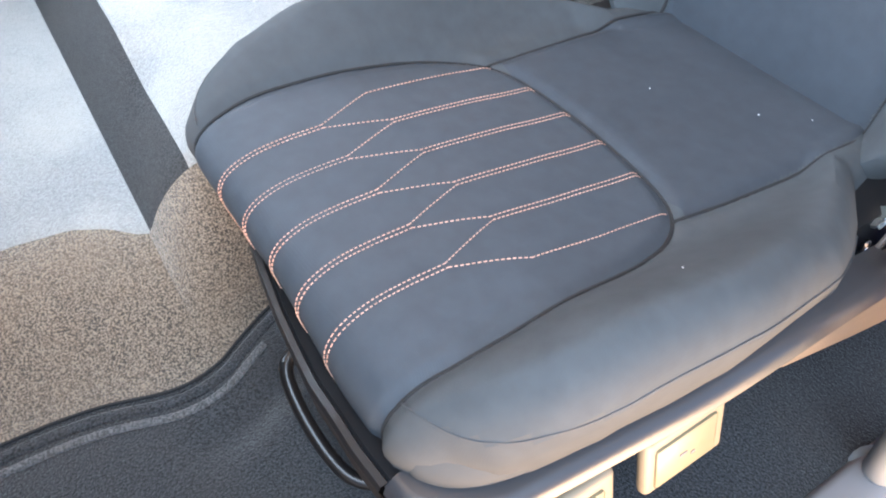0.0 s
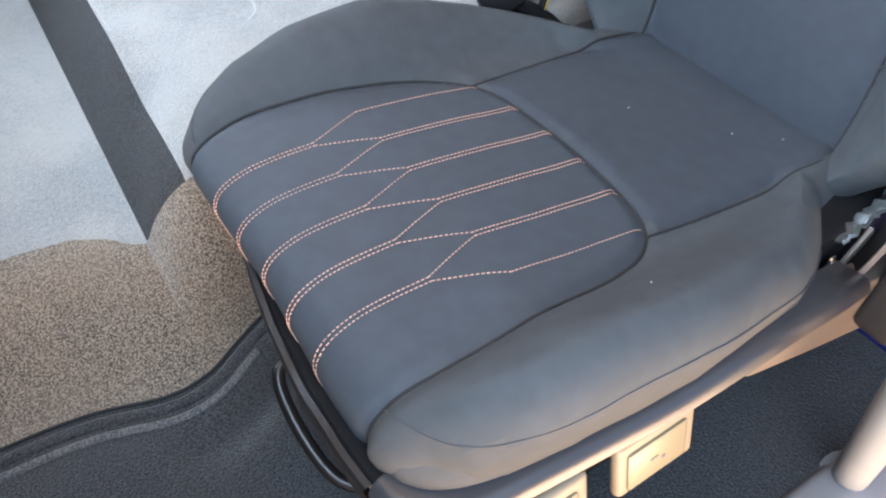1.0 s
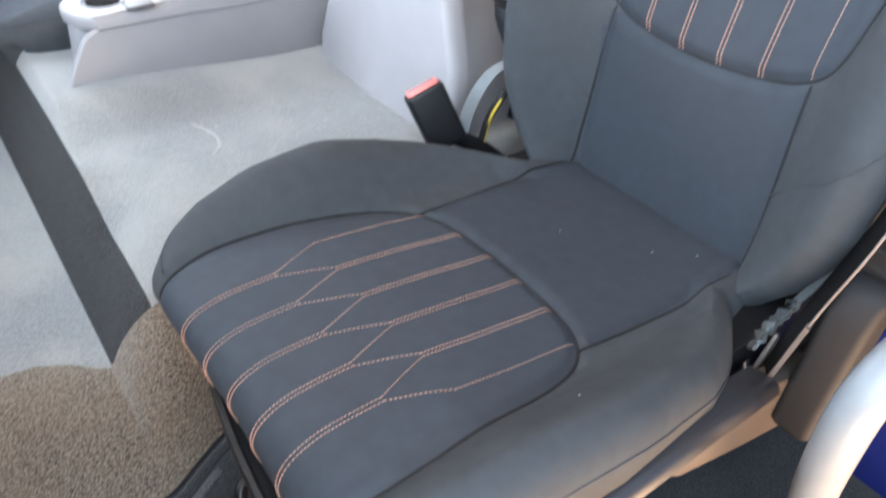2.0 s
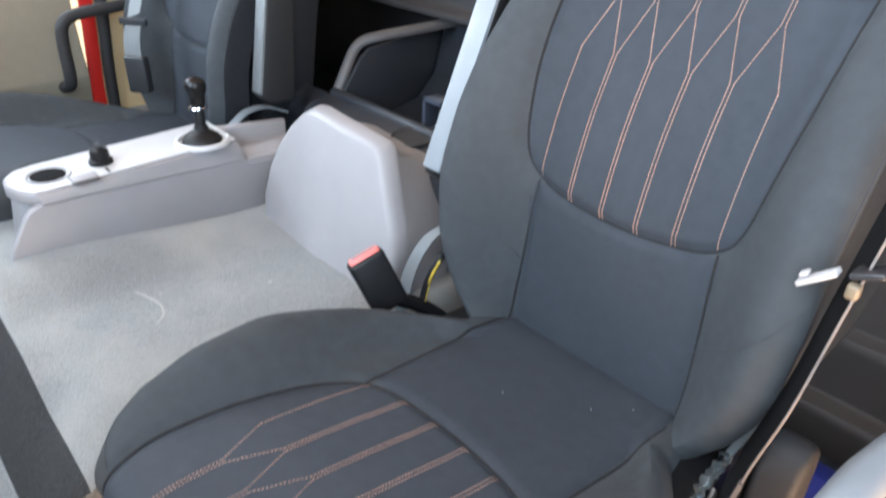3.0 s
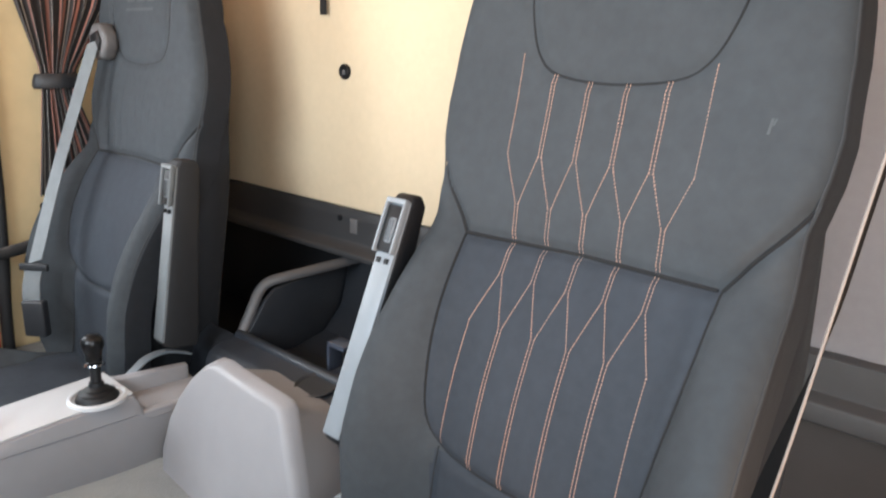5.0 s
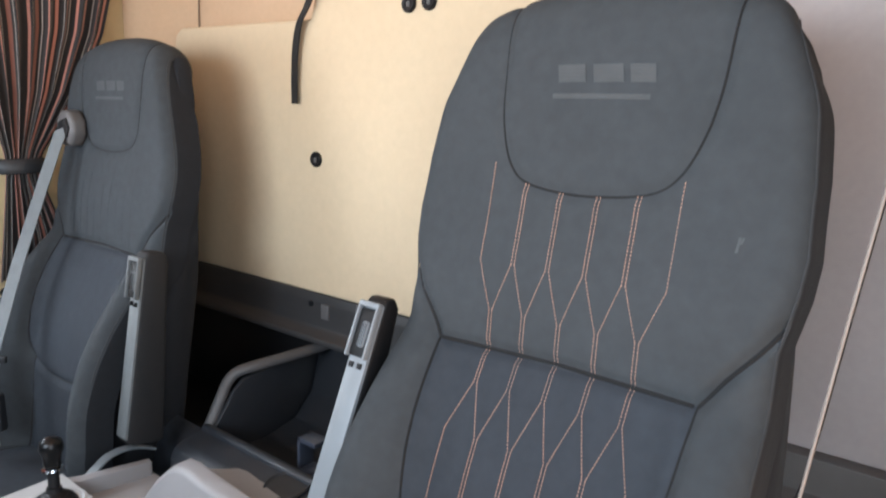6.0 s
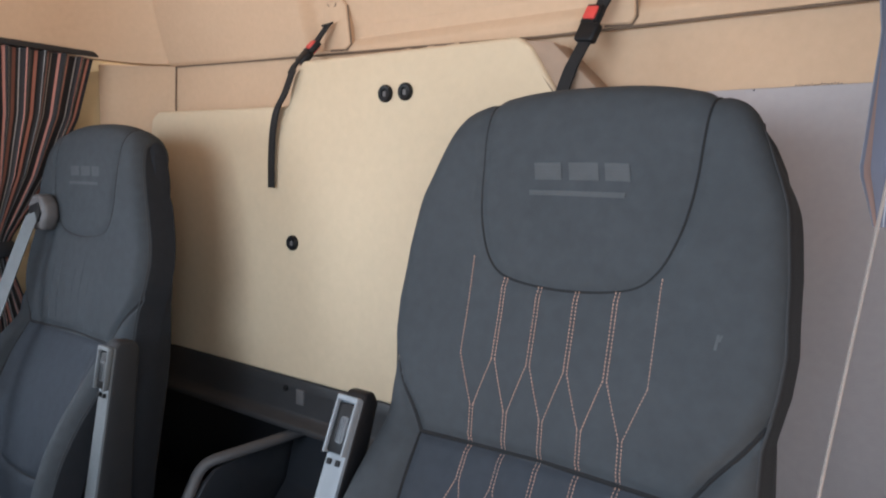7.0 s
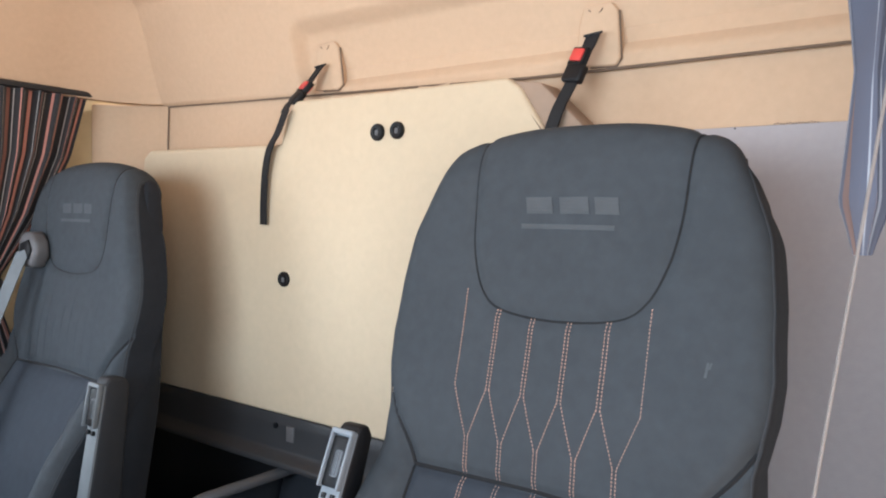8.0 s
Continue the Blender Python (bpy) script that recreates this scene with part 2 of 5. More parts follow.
def part(name, bm, material, parent, label="", smooth=True):
    """One mesh under a thing or a part; bm is in world metres."""
    data = bpy.data.meshes.new(name)
    if isinstance(bm, tuple):
        data.from_pydata(bm[0], [], bm[1])
    else:
        bmesh.ops.recalc_face_normals(bm, faces=bm.faces)
        bm.to_mesh(data)
        bm.free()
    o = ORIGIN[parent.name]
    data.transform(Matrix.Translation(-o))
    ob = finish(name, data, material, smooth)
    ob.parent = parent
    ORIGIN[ob.name] = o
    return tagged(ob, label)


def setting(name, bm, material, label, category, smooth=True):
    data = bpy.data.meshes.new(name)
    if isinstance(bm, tuple):
        data.from_pydata(bm[0], [], bm[1])
    else:
        bmesh.ops.recalc_face_normals(bm, faces=bm.faces)
        bm.to_mesh(data)
        bm.free()
    ob = finish(name, data, material, smooth)
    ORIGIN[ob.name] = Vector((0, 0, 0))
    return tagged(ob, label, category, kind="structure")


def box(x0, x1, y0, y1, z0, z1, bev=0.004, seg=2, m=None):
    bm = bmesh.new()
    bmesh.ops.create_cube(bm, size=1)
    bmesh.ops.transform(bm, matrix=Matrix.LocRotScale(((x0 + x1) / 2, (y0 + y1) / 2, (z0 + z1) / 2), None, (x1 - x0, y1 - y0, z1 - z0)), verts=bm.verts)
    if bev:
        bmesh.ops.bevel(bm, geom=list(bm.edges), offset=bev, segments=seg, profile=0.5, affect="EDGES")
    if m is not None:
        bmesh.ops.transform(bm, matrix=m, verts=bm.verts)
    return bm


def joined(*bms):
    out = bms[0]
    for b in bms[1:]:
        d = bpy.data.meshes.new("tmp")
        b.to_mesh(d)
        b.free()
        out.from_mesh(d)
        bpy.data.meshes.remove(d)
    return out


def prism(poly, axis, a, b, bev=0.004, seg=2):
    """A polygon drawn out along an axis: 'x' takes (y, z) pairs, 'y' (x, z), 'z' (x, y)."""
    bm = bmesh.new()
    put = {"x": lambda p, v: (v, p[0], p[1]), "y": lambda p, v: (p[0], v, p[1]), "z": lambda p, v: (p[0], p[1], v)}[axis]
    lo = [bm.verts.new(put(p, a)) for p in poly]
    hi = [bm.verts.new(put(p, b)) for p in poly]
    bm.faces.new(lo)
    bm.faces.new(hi[::-1])
    for i in range(len(poly)):
        j = (i + 1) % len(poly)
        bm.faces.new((lo[i], lo[j], hi[j], hi[i]))
    bmesh.ops.recalc_face_normals(bm, faces=bm.faces)
    if bev:
        bmesh.ops.bevel(bm, geom=list(bm.edges), offset=bev, segments=seg, profile=0.5, affect="EDGES")
    return bm


def spline(pts, n):
    """n points at even steps along a smooth curve through pts."""
    P = np.array(pts, float)
    Q = np.vstack([2 * P[0] - P[1], P, 2 * P[-1] - P[-2]])
    out = []
    for i in range(len(P) - 1):
        a, b, c, d = Q[i:i + 4]
        for t in np.linspace(0, 1, 24, endpoint=False):
            out.append(0.5 * (2 * b + (c - a) * t + (2 * a - 5 * b + 4 * c - d) * t * t + (3 * b - a - 3 * c + d) * t ** 3))
    out.append(P[-1])
    out = np.array(out)
    s = np.r_[0, np.cumsum(np.linalg.norm(np.diff(out, axis=0), axis=1))]
    k = np.linspace(0, s[-1], n)
    return np.stack([np.interp(k, s, out[:, i]) for i in range(P.shape[1])], 1)


def evenly(pts, step):
    """Points every step metres along a polyline."""
    P = np.array(pts, float)
    s = np.r_[0, np.cumsum(np.linalg.norm(np.diff(P, axis=0), axis=1))]
    k = np.arange(0, s[-1], step)
    return np.stack([np.interp(k, s, P[:, i]) for i in range(P.shape[1])], 1)


def tube(pts, r, n=8, r2=None):
    """A rod along points; r2: its half-width the other way, for a flat strip."""
    pts = [Vector(p) for p in pts]
    verts, faces = [], []
    up = Vector((0.13, 0.2, 0.97))
    for i, p in enumerate(pts):
        t = (pts[min(i + 1, len(pts) - 1)] - pts[max(i - 1, 0)]).normalized()
        side = t.cross(up).normalized()
        nrm = side.cross(t).normalized()
        up = nrm
        for k in range(n):
            a = 2 * math.pi * k / n
            verts.append(p + side * math.cos(a) * r + nrm * math.sin(a) * (r2 or r))
    for i in range(len(pts) - 1):
        for k in range(n):
            k2 = (k + 1) % n
            faces.append((i * n + k, i * n + k2, (i + 1) * n + k2, (i + 1) * n + k))
    faces.append(tuple(range(n))[::-1])
    faces.append(tuple((len(pts) - 1) * n + k for k in range(n)))
    return [tuple(v) for v in verts], faces


def ribbon(pts, across, width, thick):
    """A flat band along points; across: the direction of its width (one for all, or one a point)."""
    pts = [Vector(p) for p in pts]
    verts, faces = [], []
    for i, p in enumerate(pts):
        a = Vector(across[i] if isinstance(across, list) else across).normalized()
        t = (pts[min(i + 1, len(pts) - 1)] - pts[max(i - 1, 0)]).normalized()
        n = t.cross(a).normalized()
        for u, v in ((-1, -1), (1, -1), (1, 1), (-1, 1)):
            verts.append(tuple(p + a * u * width / 2 + n * v * thick / 2))
    for i in range(len(pts) - 1):
        for k in range(4):
            k2 = (k + 1) % 4
            faces.append((i * 4 + k, i * 4 + k2, i * 4 + 4 + k2, i * 4 + 4 + k))
    faces += [(3, 2, 1, 0), tuple(len(pts) * 4 - 4 + k for k in range(4))]
    return verts, faces


def turned(profile, at, axis=(0, 0, 1), n=24):
    """A lathe shape: (radius, height) pairs about an axis."""
    q = Vector(axis).normalized().to_track_quat("Z", "Y")
    verts, faces = [], []
    for r, h in profile:
        for k in range(n):
            a = 2 * math.pi * k / n
            verts.append(tuple(Vector(at) + q @ Vector((r * math.cos(a), r * math.sin(a), h))))
    for i in range(len(profile) - 1):
        for k in range(n):
            k2 = (k + 1) % n
            faces.append((i * n + k, i * n + k2, (i + 1) * n + k2, (i + 1) * n + k))
    faces.append(tuple(range(n))[::-1])
    faces.append(tuple((len(profile) - 1) * n + k for k in range(n)))
    return verts, faces


def sheet(fn, us, vs):
    """A grid of quads from fn(u, v)."""
    verts = [tuple(fn(u, v)) for v in vs for u in us]
    n = len(us)
    faces = [(j * n + i, j * n + i + 1, (j + 1) * n + i + 1, (j + 1) * n + i) for j in range(len(vs) - 1) for i in range(n - 1)]
    return verts, faces


def smooth(a, b, t):
    k = min(1.0, max(0.0, (t - a) / (b - a)))
    return k * k * (3 - 2 * k)

# ---- the cab shell ----
XL, XR, YR, YF, ZF, ZC = -1.50, 0.45, 0.38, -1.75, 0.15, 1.86
setting("ground", sheet(lambda u, v: (u, v, -1.25), [-900, -30, -8, 0, 8, 30, 900], [-900, -30, -8, 0, 8, 30, 900]), M_GROUND, "sunlit pale gravel ground outside the cab", "ground")


WELT = spline([(-0.26, 0.38), (-0.25, 0.0), (-0.245, -0.45), (-0.235, -0.60), (-0.218, -0.655), (-0.195, -0.70), (-0.170, -0.745), (-0.165, -0.80), (-0.190, -0.885), (-0.200, -0.985), (-0.205, -1.2), (-0.205, -1.75)], 200)


def welt_x(y):
    """The line where the tunnel carpet meets the floor carpet."""
    return float(np.interp(-y, -WELT[:, 1], WELT[:, 0]))


def tunnel_edge(y):
    rear = smooth(-0.75, -0.64, y)
    front = float(np.interp(-y, [0.74, 0.76, 0.79, 0.83, 0.90], [-0.355, -0.365, -0.395, -0.418, -0.430]))
    return front * (1 - rear) - 0.315 * rear


def tunnel_height(x, y):
    """The engine tunnel: a main top, a steep riser to a lower front step, and a flank down to the floor."""
    top = 0.41 - 0.012 * smooth(-0.40, -0.30, x)
    step = 0.245 - 0.015 * smooth(-0.8, -1.3, y)
    crisp = min(1.0, max(0.0, (y + 0.747) / 0.070))
    u = min(1.0, max(0.0, (y + 0.747) / 0.16))
    z = step + (top - step) * (crisp + (1 - (1 - u) ** 2.2 - crisp) * smooth(-0.58, -0.44, x))
    z += 0.036 * smooth(-0.20, -0.62, y) * smooth(-0.60, -0.74, x) * smooth(-0.69, -0.66, y)
    k = smooth(welt_x(y), tunnel_edge(y), x)
    return ZF + 0.012 + (z - ZF - 0.012) * k ** 0.9


ys = np.r_[np.linspace(-1.75, -1.1, 14), np.linspace(-1.09, -0.78, 40), np.linspace(-0.775, -0.64, 60), np.linspace(-0.635, -0.5, 20), np.linspace(-0.49, 0.38, 26)]


def top_point(u, v):
    x = -1.5 + (tunnel_edge(v) + 0.018 + 1.5) * u
    return x, v, tunnel_height(x, v)


def flank_point(u, v):
    a = tunnel_edge(v) + 0.018
    x = a + (welt_x(v) - a) * u
    return x, v, tunnel_height(x, v)


us = np.r_[np.linspace(0, 0.55, 12), np.linspace(0.56, 1, 80)]
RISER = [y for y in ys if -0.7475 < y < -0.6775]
setting("tunnel_carpet", sheet(top_point, us, [RISER[-1]] + [y for y in ys if y > RISER[-1]]), M_CARPET, "worn grey carpet moulded over the engine tunnel", "carpet")
# the riser's shade is painted into its darker carpet colour
setting("tunnel_riser", sheet(top_point, us, RISER), M_RISER, "carpet on the tunnel riser, darkened for its shade", "carpet")
setting("tunnel_step", sheet(top_point, us, [y for y in ys if y < RISER[0]] + [RISER[0]]), M_CARPET, "worn pale carpet on the lower front step", "carpet")
setting("tunnel_flank_carpet", sheet(flank_point, np.linspace(0, 1, 26), ys), M_BROWNCARPET, "brown-grey carpet on the tunnel flank", "carpet")
setting("floor", box(XL, XR + 0.05, YF, YR, ZF - 0.08, ZF, 0), M_MAT, "dark grey carpeted cab floor", "floor", smooth=False)
setting("floor_carpet", sheet(lambda u, v: (welt_x(v) + (0.40 - welt_x(v)) * u, v, ZF + 0.012 - 0.012 * math.exp(-((u - 0.16) / 0.05) ** 2) * smooth(-0.85, -0.70, v)), np.linspace(0, 1, 70), ys), M_MAT, "dark grey looped floor carpet beside the seat", "carpet")
# raised welt where the two carpets meet
near = [p for p in WELT if -1.5 < p[1] < -0.56]
setting("trim_carpet_welt", tube([(x + 0.018, y, ZF + 0.012) for x, y in near], 0.008, 8, 0.005), M_MAT, "raised grey carpet welt along the tunnel foot", "trim")
setting("trim_carpet_ridge", tube([(x + 0.038, y, ZF + 0.013) for x, y in near if y < -0.68], 0.005, 8, 0.004), M_RIDGE, "pale ridge along the floor carpet edge", "trim")
setting("trim_carpet_edge", tube([(x + 0.002, y, ZF + 0.014) for x, y in near], 0.0024, 6), M_SEAM, "dark seam line along the carpet edge", "trim")

# rear wall, its upper lining and corner pieces
setting("wall_rear", box(XL, XR, YR, YR + 0.06, 0.10, 1.60, 0), M_BEIGE, "beige fabric lined rear cab wall", "wall")
LIP = [(-1.50, 1.549), (-1.32, 1.545), (-0.99, 1.534), (-0.60, 1.523), (-0.23, 1.512), (0.46, 1.511)]


def lip_z(x):
    """Lower edge of the upper lining."""
    return float(np.interp(x, *zip(*LIP)))


def lining_y(z, x=-9.0):
    """The upper lining leans into the cab as it rises; a rounded recess holds the strap anchors."""
    a, b, r = x + 0.806, 1.684 + 0.02 * smooth(-0.4, 0.3, x) - z, 0.045
    d = r - math.hypot(r - a, r - b) if a < r and b < r else min(a, b)
    deep = 0.028 * smooth(0.0, 0.036, d) * smooth(1.525, 1.565, z)
    return float(np.interp(z, [1.50, 1.528, 1.60, 1.70, 1.78, 1.83, 1.858], [0.372, 0.366, 0.345, 0.315, 0.280, 0.215, 0.10])) + deep


def lining_point(x, k):
    zb = lip_z(x)
    if k < 3:
        return x, (0.3795, 0.371, 0.3675)[k], zb + (0.004, -0.001, 0.0005)[k]
    z = zb + 0.006 + (1.858 - zb - 0.006) * (k - 3) / 61
    return x, lining_y(z, x) - 0.006 * smooth(1.55, 1.60, z) * math.exp(-((x + 1.12) / 0.15) ** 2), z


setting("wall_rear_upper", sheet(lining_point, np.r_[np.linspace(-1.33, -0.83, 40), np.linspace(-0.825, -0.74, 30), np.linspace(-0.735, XR - 0.001, 40)], range(65)), M_BEIGE, "padded beige upper rear wall lining", "wall")
setting("wall_left_corner", prism([(-1.325, 0.379), (-1.36, 0.372), (-1.43, 0.325), (-1.497, 0.255), (-1.497, 0.379)], "z", 0.823, 1.55, 0.006, 3), M_BEIGE, "rounded beige corner lining at the rear", "wall")
SIDE = spline([(-1.327, 0.368), (-1.352, 0.360), (-1.395, 0.322), (-1.43, 0.270), (-1.452, 0.20), (-1.46, 0.10), (-1.462, -0.3), (-1.462, -0.8), (-1.462, -1.25)], 90)


def side_point(i, k):
    """Side lining over the curtain, bent into the rear corner."""
    p, t = SIDE[i], SIDE[min(i + 1, 89)] - SIDE[max(i - 1, 0)]
    n = np.array((-t[1], t[0])) / np.linalg.norm(t)
    n = n if n[0] > 0 or n[1] < -0.5 else -n
    zb = 1.549 + 0.014 * smooth(0, 30, i)
    z = zb + (1.858 - zb) * max(0, k - 1) / 16
    d = (0.3675 - lining_y(z)) * (1 - 0.45 * smooth(4, 40, i)) - (0.03 if k == 0 else 0.0)
    return p[0] + n[0] * d, p[1] + n[1] * d, z


setting("wall_left_upper", sheet(side_point, range(90), range(18)), M_BEIGE, "beige lining bent over the side curtain into the corner", "wall")
setting("trim_corner_seam", tube([(-1.326, 0.376, 1.30), (-1.326, 0.376, 1.45), (-1.322, 0.377, 1.545)], 0.0022, 6), M_JOINT, "dark joint line in the corner lining", "trim")
setting("trim_wall_seam", tube(spline([(-1.32, 0.376, 1.543), (-0.99, 0.371, 1.532), (-0.60, 0.369, 1.521), (-0.23, 0.3675, 1.510), (-0.03, 0.3675, 1.509), (0.18, 0.3675, 1.509), (0.44, 0.3675, 1.509)], 40), 0.0022, 6), M_JOINT, "dark joint between the rear wall linings", "trim")
setting("wall_rear_lower", box(-0.10, 0.449, 0.3735, 0.3785, 0.757, 1.4035, 0.001, 1), M_GREYCLOTH, "light grey cloth lower part of the rear wall", "wall")
setting("ceiling", box(XL - 0.04, XR + 0.04, YF, YR + 0.06, ZC, ZC + 0.05, 0), M_BEIGE, "beige fabric roof lining", "ceiling", smooth=False)
# left side with its door window
setting("wall_left", joined(box(XL - 0.06, XL, -0.225, YR, 0.1, ZC, 0), box(XL - 0.06, XL, YF, -0.225, 1.50, ZC, 0), box(XL - 0.06, XL, YF, -1.25, 0.1, 1.50, 0)), M_PILLAR, "ochre lined left cab side and pillar", "wall", smooth=False)
# right side: an open doorway in front of the pillar
setting("wall_right", joined(box(XR, XR + 0.06, -0.12, YR + 0.06, 0.0, ZC, 0), box(XR, XR + 0.06, YF, -0.12, 1.70, ZC, 0), box(XR, XR + 0.06, YF, -1.35, 0.1, 1.70, 0)), M_BEIGE, "beige lined right cab side beside an open doorway", "wall", smooth=False)
# windscreen opening; the unseen dashboard below is shaped to block its low light
setting("wall_front", joined(box(XL, XR, YF - 0.06, YF, 0.1, 0.95, 0), box(XL, XR, YF - 0.06, YF, 1.72, ZC, 0)), M_DARK, "dark front bulkhead under the windscreen", "wall", smooth=False)
blocking_cowl = [(-1.75, 1.03), (-1.30, 1.05), (-1.10, 1.12), (-1.02, 1.09), (-1.05, 0.62), (-1.25, 0.52), (-1.75, 0.42)]
middle = [(-1.75, 0.97), (-1.46, 0.93), (-1.36, 0.84), (-1.38, 0.60), (-1.46, 0.52), (-1.75, 0.42)]
setting("dashboard", joined(prism(blocking_cowl, "x", -0.30, XR, 0.01), prism(middle, "x", -0.861, -0.301, 0.01), prism(blocking_cowl, "x", XL, -0.862, 0.01)), M_DARK, "unseen dark grey dashboard shaped to block low light", "dashboard")

# left door
door = thing("cab_door", (XL - 0.05, -0.75, 0.16), "closed cab door with beige card and window", "door")
part("door_card", prism([(XL - 0.05, 0.12), (XL - 0.05, 0.73), (XL - 0.02, 0.745), (XL + 0.01, 0.72), (XL + 0.02, 0.60), (XL + 0.035, 0.52), (XL + 0.01, 0.42), (XL, 0.12)], "y", -1.25, -0.262, 0.006), M_DOOR, door, "beige moulded door card")
part("window_frame", joined(box(XL - 0.055, XL - 0.01, -1.25, -0.262, 1.46, 1.50, 0.003), box(XL - 0.055, XL - 0.01, -0.30, -0.262, 0.745, 1.46, 0.003), box(XL - 0.055, XL - 0.01, -1.25, -1.21, 0.745, 1.46, 0.003)), M_DARK, door, "dark window frame")
g = part("pane", box(XL - 0.037, XL - 0.033, -1.21, -0.30, 0.735, 1.46, 0), M_GLASS, door, "clear side window pane", smooth=False)
g.visible_shadow = False
seal = thing("door_seal", (XL + 0.02, -0.24, 0.30), "black rubber door seal beside red painted sill edge", "door seal")
red = [(-0.236, 0.20), (-0.228, 0.49), (-0.216, 0.64), (-0.207, 0.80), (-0.204, 0.90), (-0.199, 1.04), (-0.198, 1.50), (-0.33, 1.50), (-0.33, 1.0), (-0.290, 0.965), (-0.258, 0.93), (-0.243, 0.88), (-0.240, 0.80), (-0.248, 0.64), (-0.260, 0.49), (-0.268, 0.20)]
part("red_edge", prism(red, "x", XL + 0.003, XL + 0.016, 0.003), M_REDPAINT, seal, "glossy red painted door frame")
part("rubber", tube([(XL + 0.020, y, z) for y, z in spline([(-0.220, 0.20), (-0.212, 0.49), (-0.200, 0.64), (-0.190, 0.80), (-0.187, 0.90), (-0.182, 1.04), (-0.181, 1.5)], 30)], 0.014, 10), M_RUBBER, seal, "black rubber seal")

# ---- seats ----
BACK = [(-0.118, 0.40), (-0.124, 0.45), (-0.118, 0.55), (-0.110, 0.65), (-0.085, 0.75), (-0.052, 0.83), (-0.022, 0.89), (0.0, 0.934), (0.006, 0.985), (0.014, 1.04), (0.036, 1.14), (0.042, 1.25), (0.052, 1.33), (0.068, 1.368), (0.095, 1.382), (0.125, 1.374), (0.148, 1.35), (0.158, 1.31)]
CUSH = [(-0.09, 0.440), (-0.13, 0.450), (-0.20, 0.457), (-0.37, 0.473), (-0.45, 0.487), (-0.53, 0.499), (-0.587, 0.501), (-0.622, 0.502), (-0.653, 0.500), (-0.676, 0.493), (-0.688, 0.483), (-0.6925, 0.469), (-0.690, 0.45), (-0.683, 0.42), (-0.676, 0.38)]


class Skin:
    """A padded surface: a profile in the (y, z) plane, with half-widths, bolsters and rounded flanks."""

    def __init__(self, profile, out, key, width, bolster, edge, start, radius, skirt):
        n = 600
        P = spline(profile, n)
        T = np.gradient(P, axis=0)
        T /= np.linalg.norm(T, axis=1)[:, None]
        self.P, self.N = P, out * np.stack([T[:, 1], -T[:, 0]], 1)
        self.s = np.r_[0, np.cumsum(np.linalg.norm(np.diff(P, axis=0), axis=1))]
        self.L = self.s[-1]
        self.key = P[:, key]
        self.width, self.bolster = width, bolster
        self.edge, self.start, self.radius, self.skirt = edge, start, radius, skirt
        self.seams = []
        self.crown = self.tilt = self.lean = self.fade = self.slim = self.nose = None
        self.tuck = 0.0

    def along(self, k):
        """The way along the profile at which its y (cushion) or z (back) is k."""
        key = self.key if self.key[-1] > self.key[0] else -self.key
        k = k if self.key[-1] > self.key[0] else -k
        i = int(np.argmax(key)) + 1
        return float(np.interp(k, key[:i], self.s[:i]))

    def half(self, s):
        return float(np.interp(s, *zip(*self.width)))

    def lift(self, x, s):
        W = self.half(s)
        b = float(np.interp(s, *zip(*self.bolster)))
        end = W - self.radius * 0.9
        return b * smooth(min(self.start, end - 0.03), end, abs(x))

    def groove(self, x, s):
        d = 0.0
        for A, B, depth in self.seams:
            p = np.array((x, s))
            ab = B - A
            t = np.clip(((p - A) * ab).sum(1) / np.maximum((ab * ab).sum(1), 1e-12), 0, 1)
            q = A + ab * t[:, None] - p
            d = max(d, depth * math.exp(-float((q * q).sum(1).min()) / 0.0075 ** 2))
        return d

    def at(self, q, s, extra=0.0):
        """q: the way across, over the rounded edge and down the flank."""
        W, r = self.half(s), self.radius
        a, sg = abs(q), (1 if q >= 0 else -1)
        if self.slim and q > 0:
            W -= float(np.interp(s, *zip(*self.slim)))
        flat = W - r
        if a <= flat:
            x, h = a, self.lift(a, s)
        elif a <= flat + r * math.pi / 2:
            th = (a - flat) / r
            x, h = flat + r * math.sin(th), self.lift(flat, s) - r * (1 - math.cos(th))
        else:
            short = 1 - 0.97 * smooth(self.fade[0], self.fade[1], s) if self.fade else 1.0
            d = (a - flat - r * math.pi / 2) * short
            x, h = W - self.tuck * d * d / (d + 0.015), self.lift(flat, s) - r - d
        h += extra + (self.tilt[2] * (1.0 if sg > 0 else -0.15 - 0.85 * smooth(0.15, 0.21, x)) * min(x, 0.12) * smooth(self.tilt[0], self.tilt[1], s) if self.tilt else 0.0)
        y, z = (np.interp(s, self.s, self.P[:, 0]), np.interp(s, self.s, self.P[:, 1]))
        ny, nz = (np.interp(s, self.s, self.N[:, 0]), np.interp(s, self.s, self.N[:, 1]))
        drop = self.crown[2] * (x / 0.2) ** 2.4 * smooth(self.crown[0], self.crown[1], s) if self.crown else 0.0
        shift = self.lean[2] * smooth(self.lean[0], self.lean[1], s) if self.lean else 0.0
        back = self.nose[2] * min(1.0, max(0.0, (sg * x + 0.17) / 0.34)) * smooth(self.nose[0], self.nose[1], s) if self.nose else 0.0
        return Vector((sg * x + shift, y + ny * h + back, z + nz * h - drop))

    def seam(self, pts, depth=0.006):
        P = np.array(pts, float)
        self.seams.append((P[:-1], P[1:], depth))
        return pts

    def normal(self, q, s):
        e = 0.001
        a = self.at(q + e, s) - self.at(q - e, s)
        b = self.at(q, s + e) - self.at(q, s - e)
        n = a.cross(b).normalized()
        y, z = np.interp(s, self.s, self.N[:, 0]), np.interp(s, self.s, self.N[:, 1])
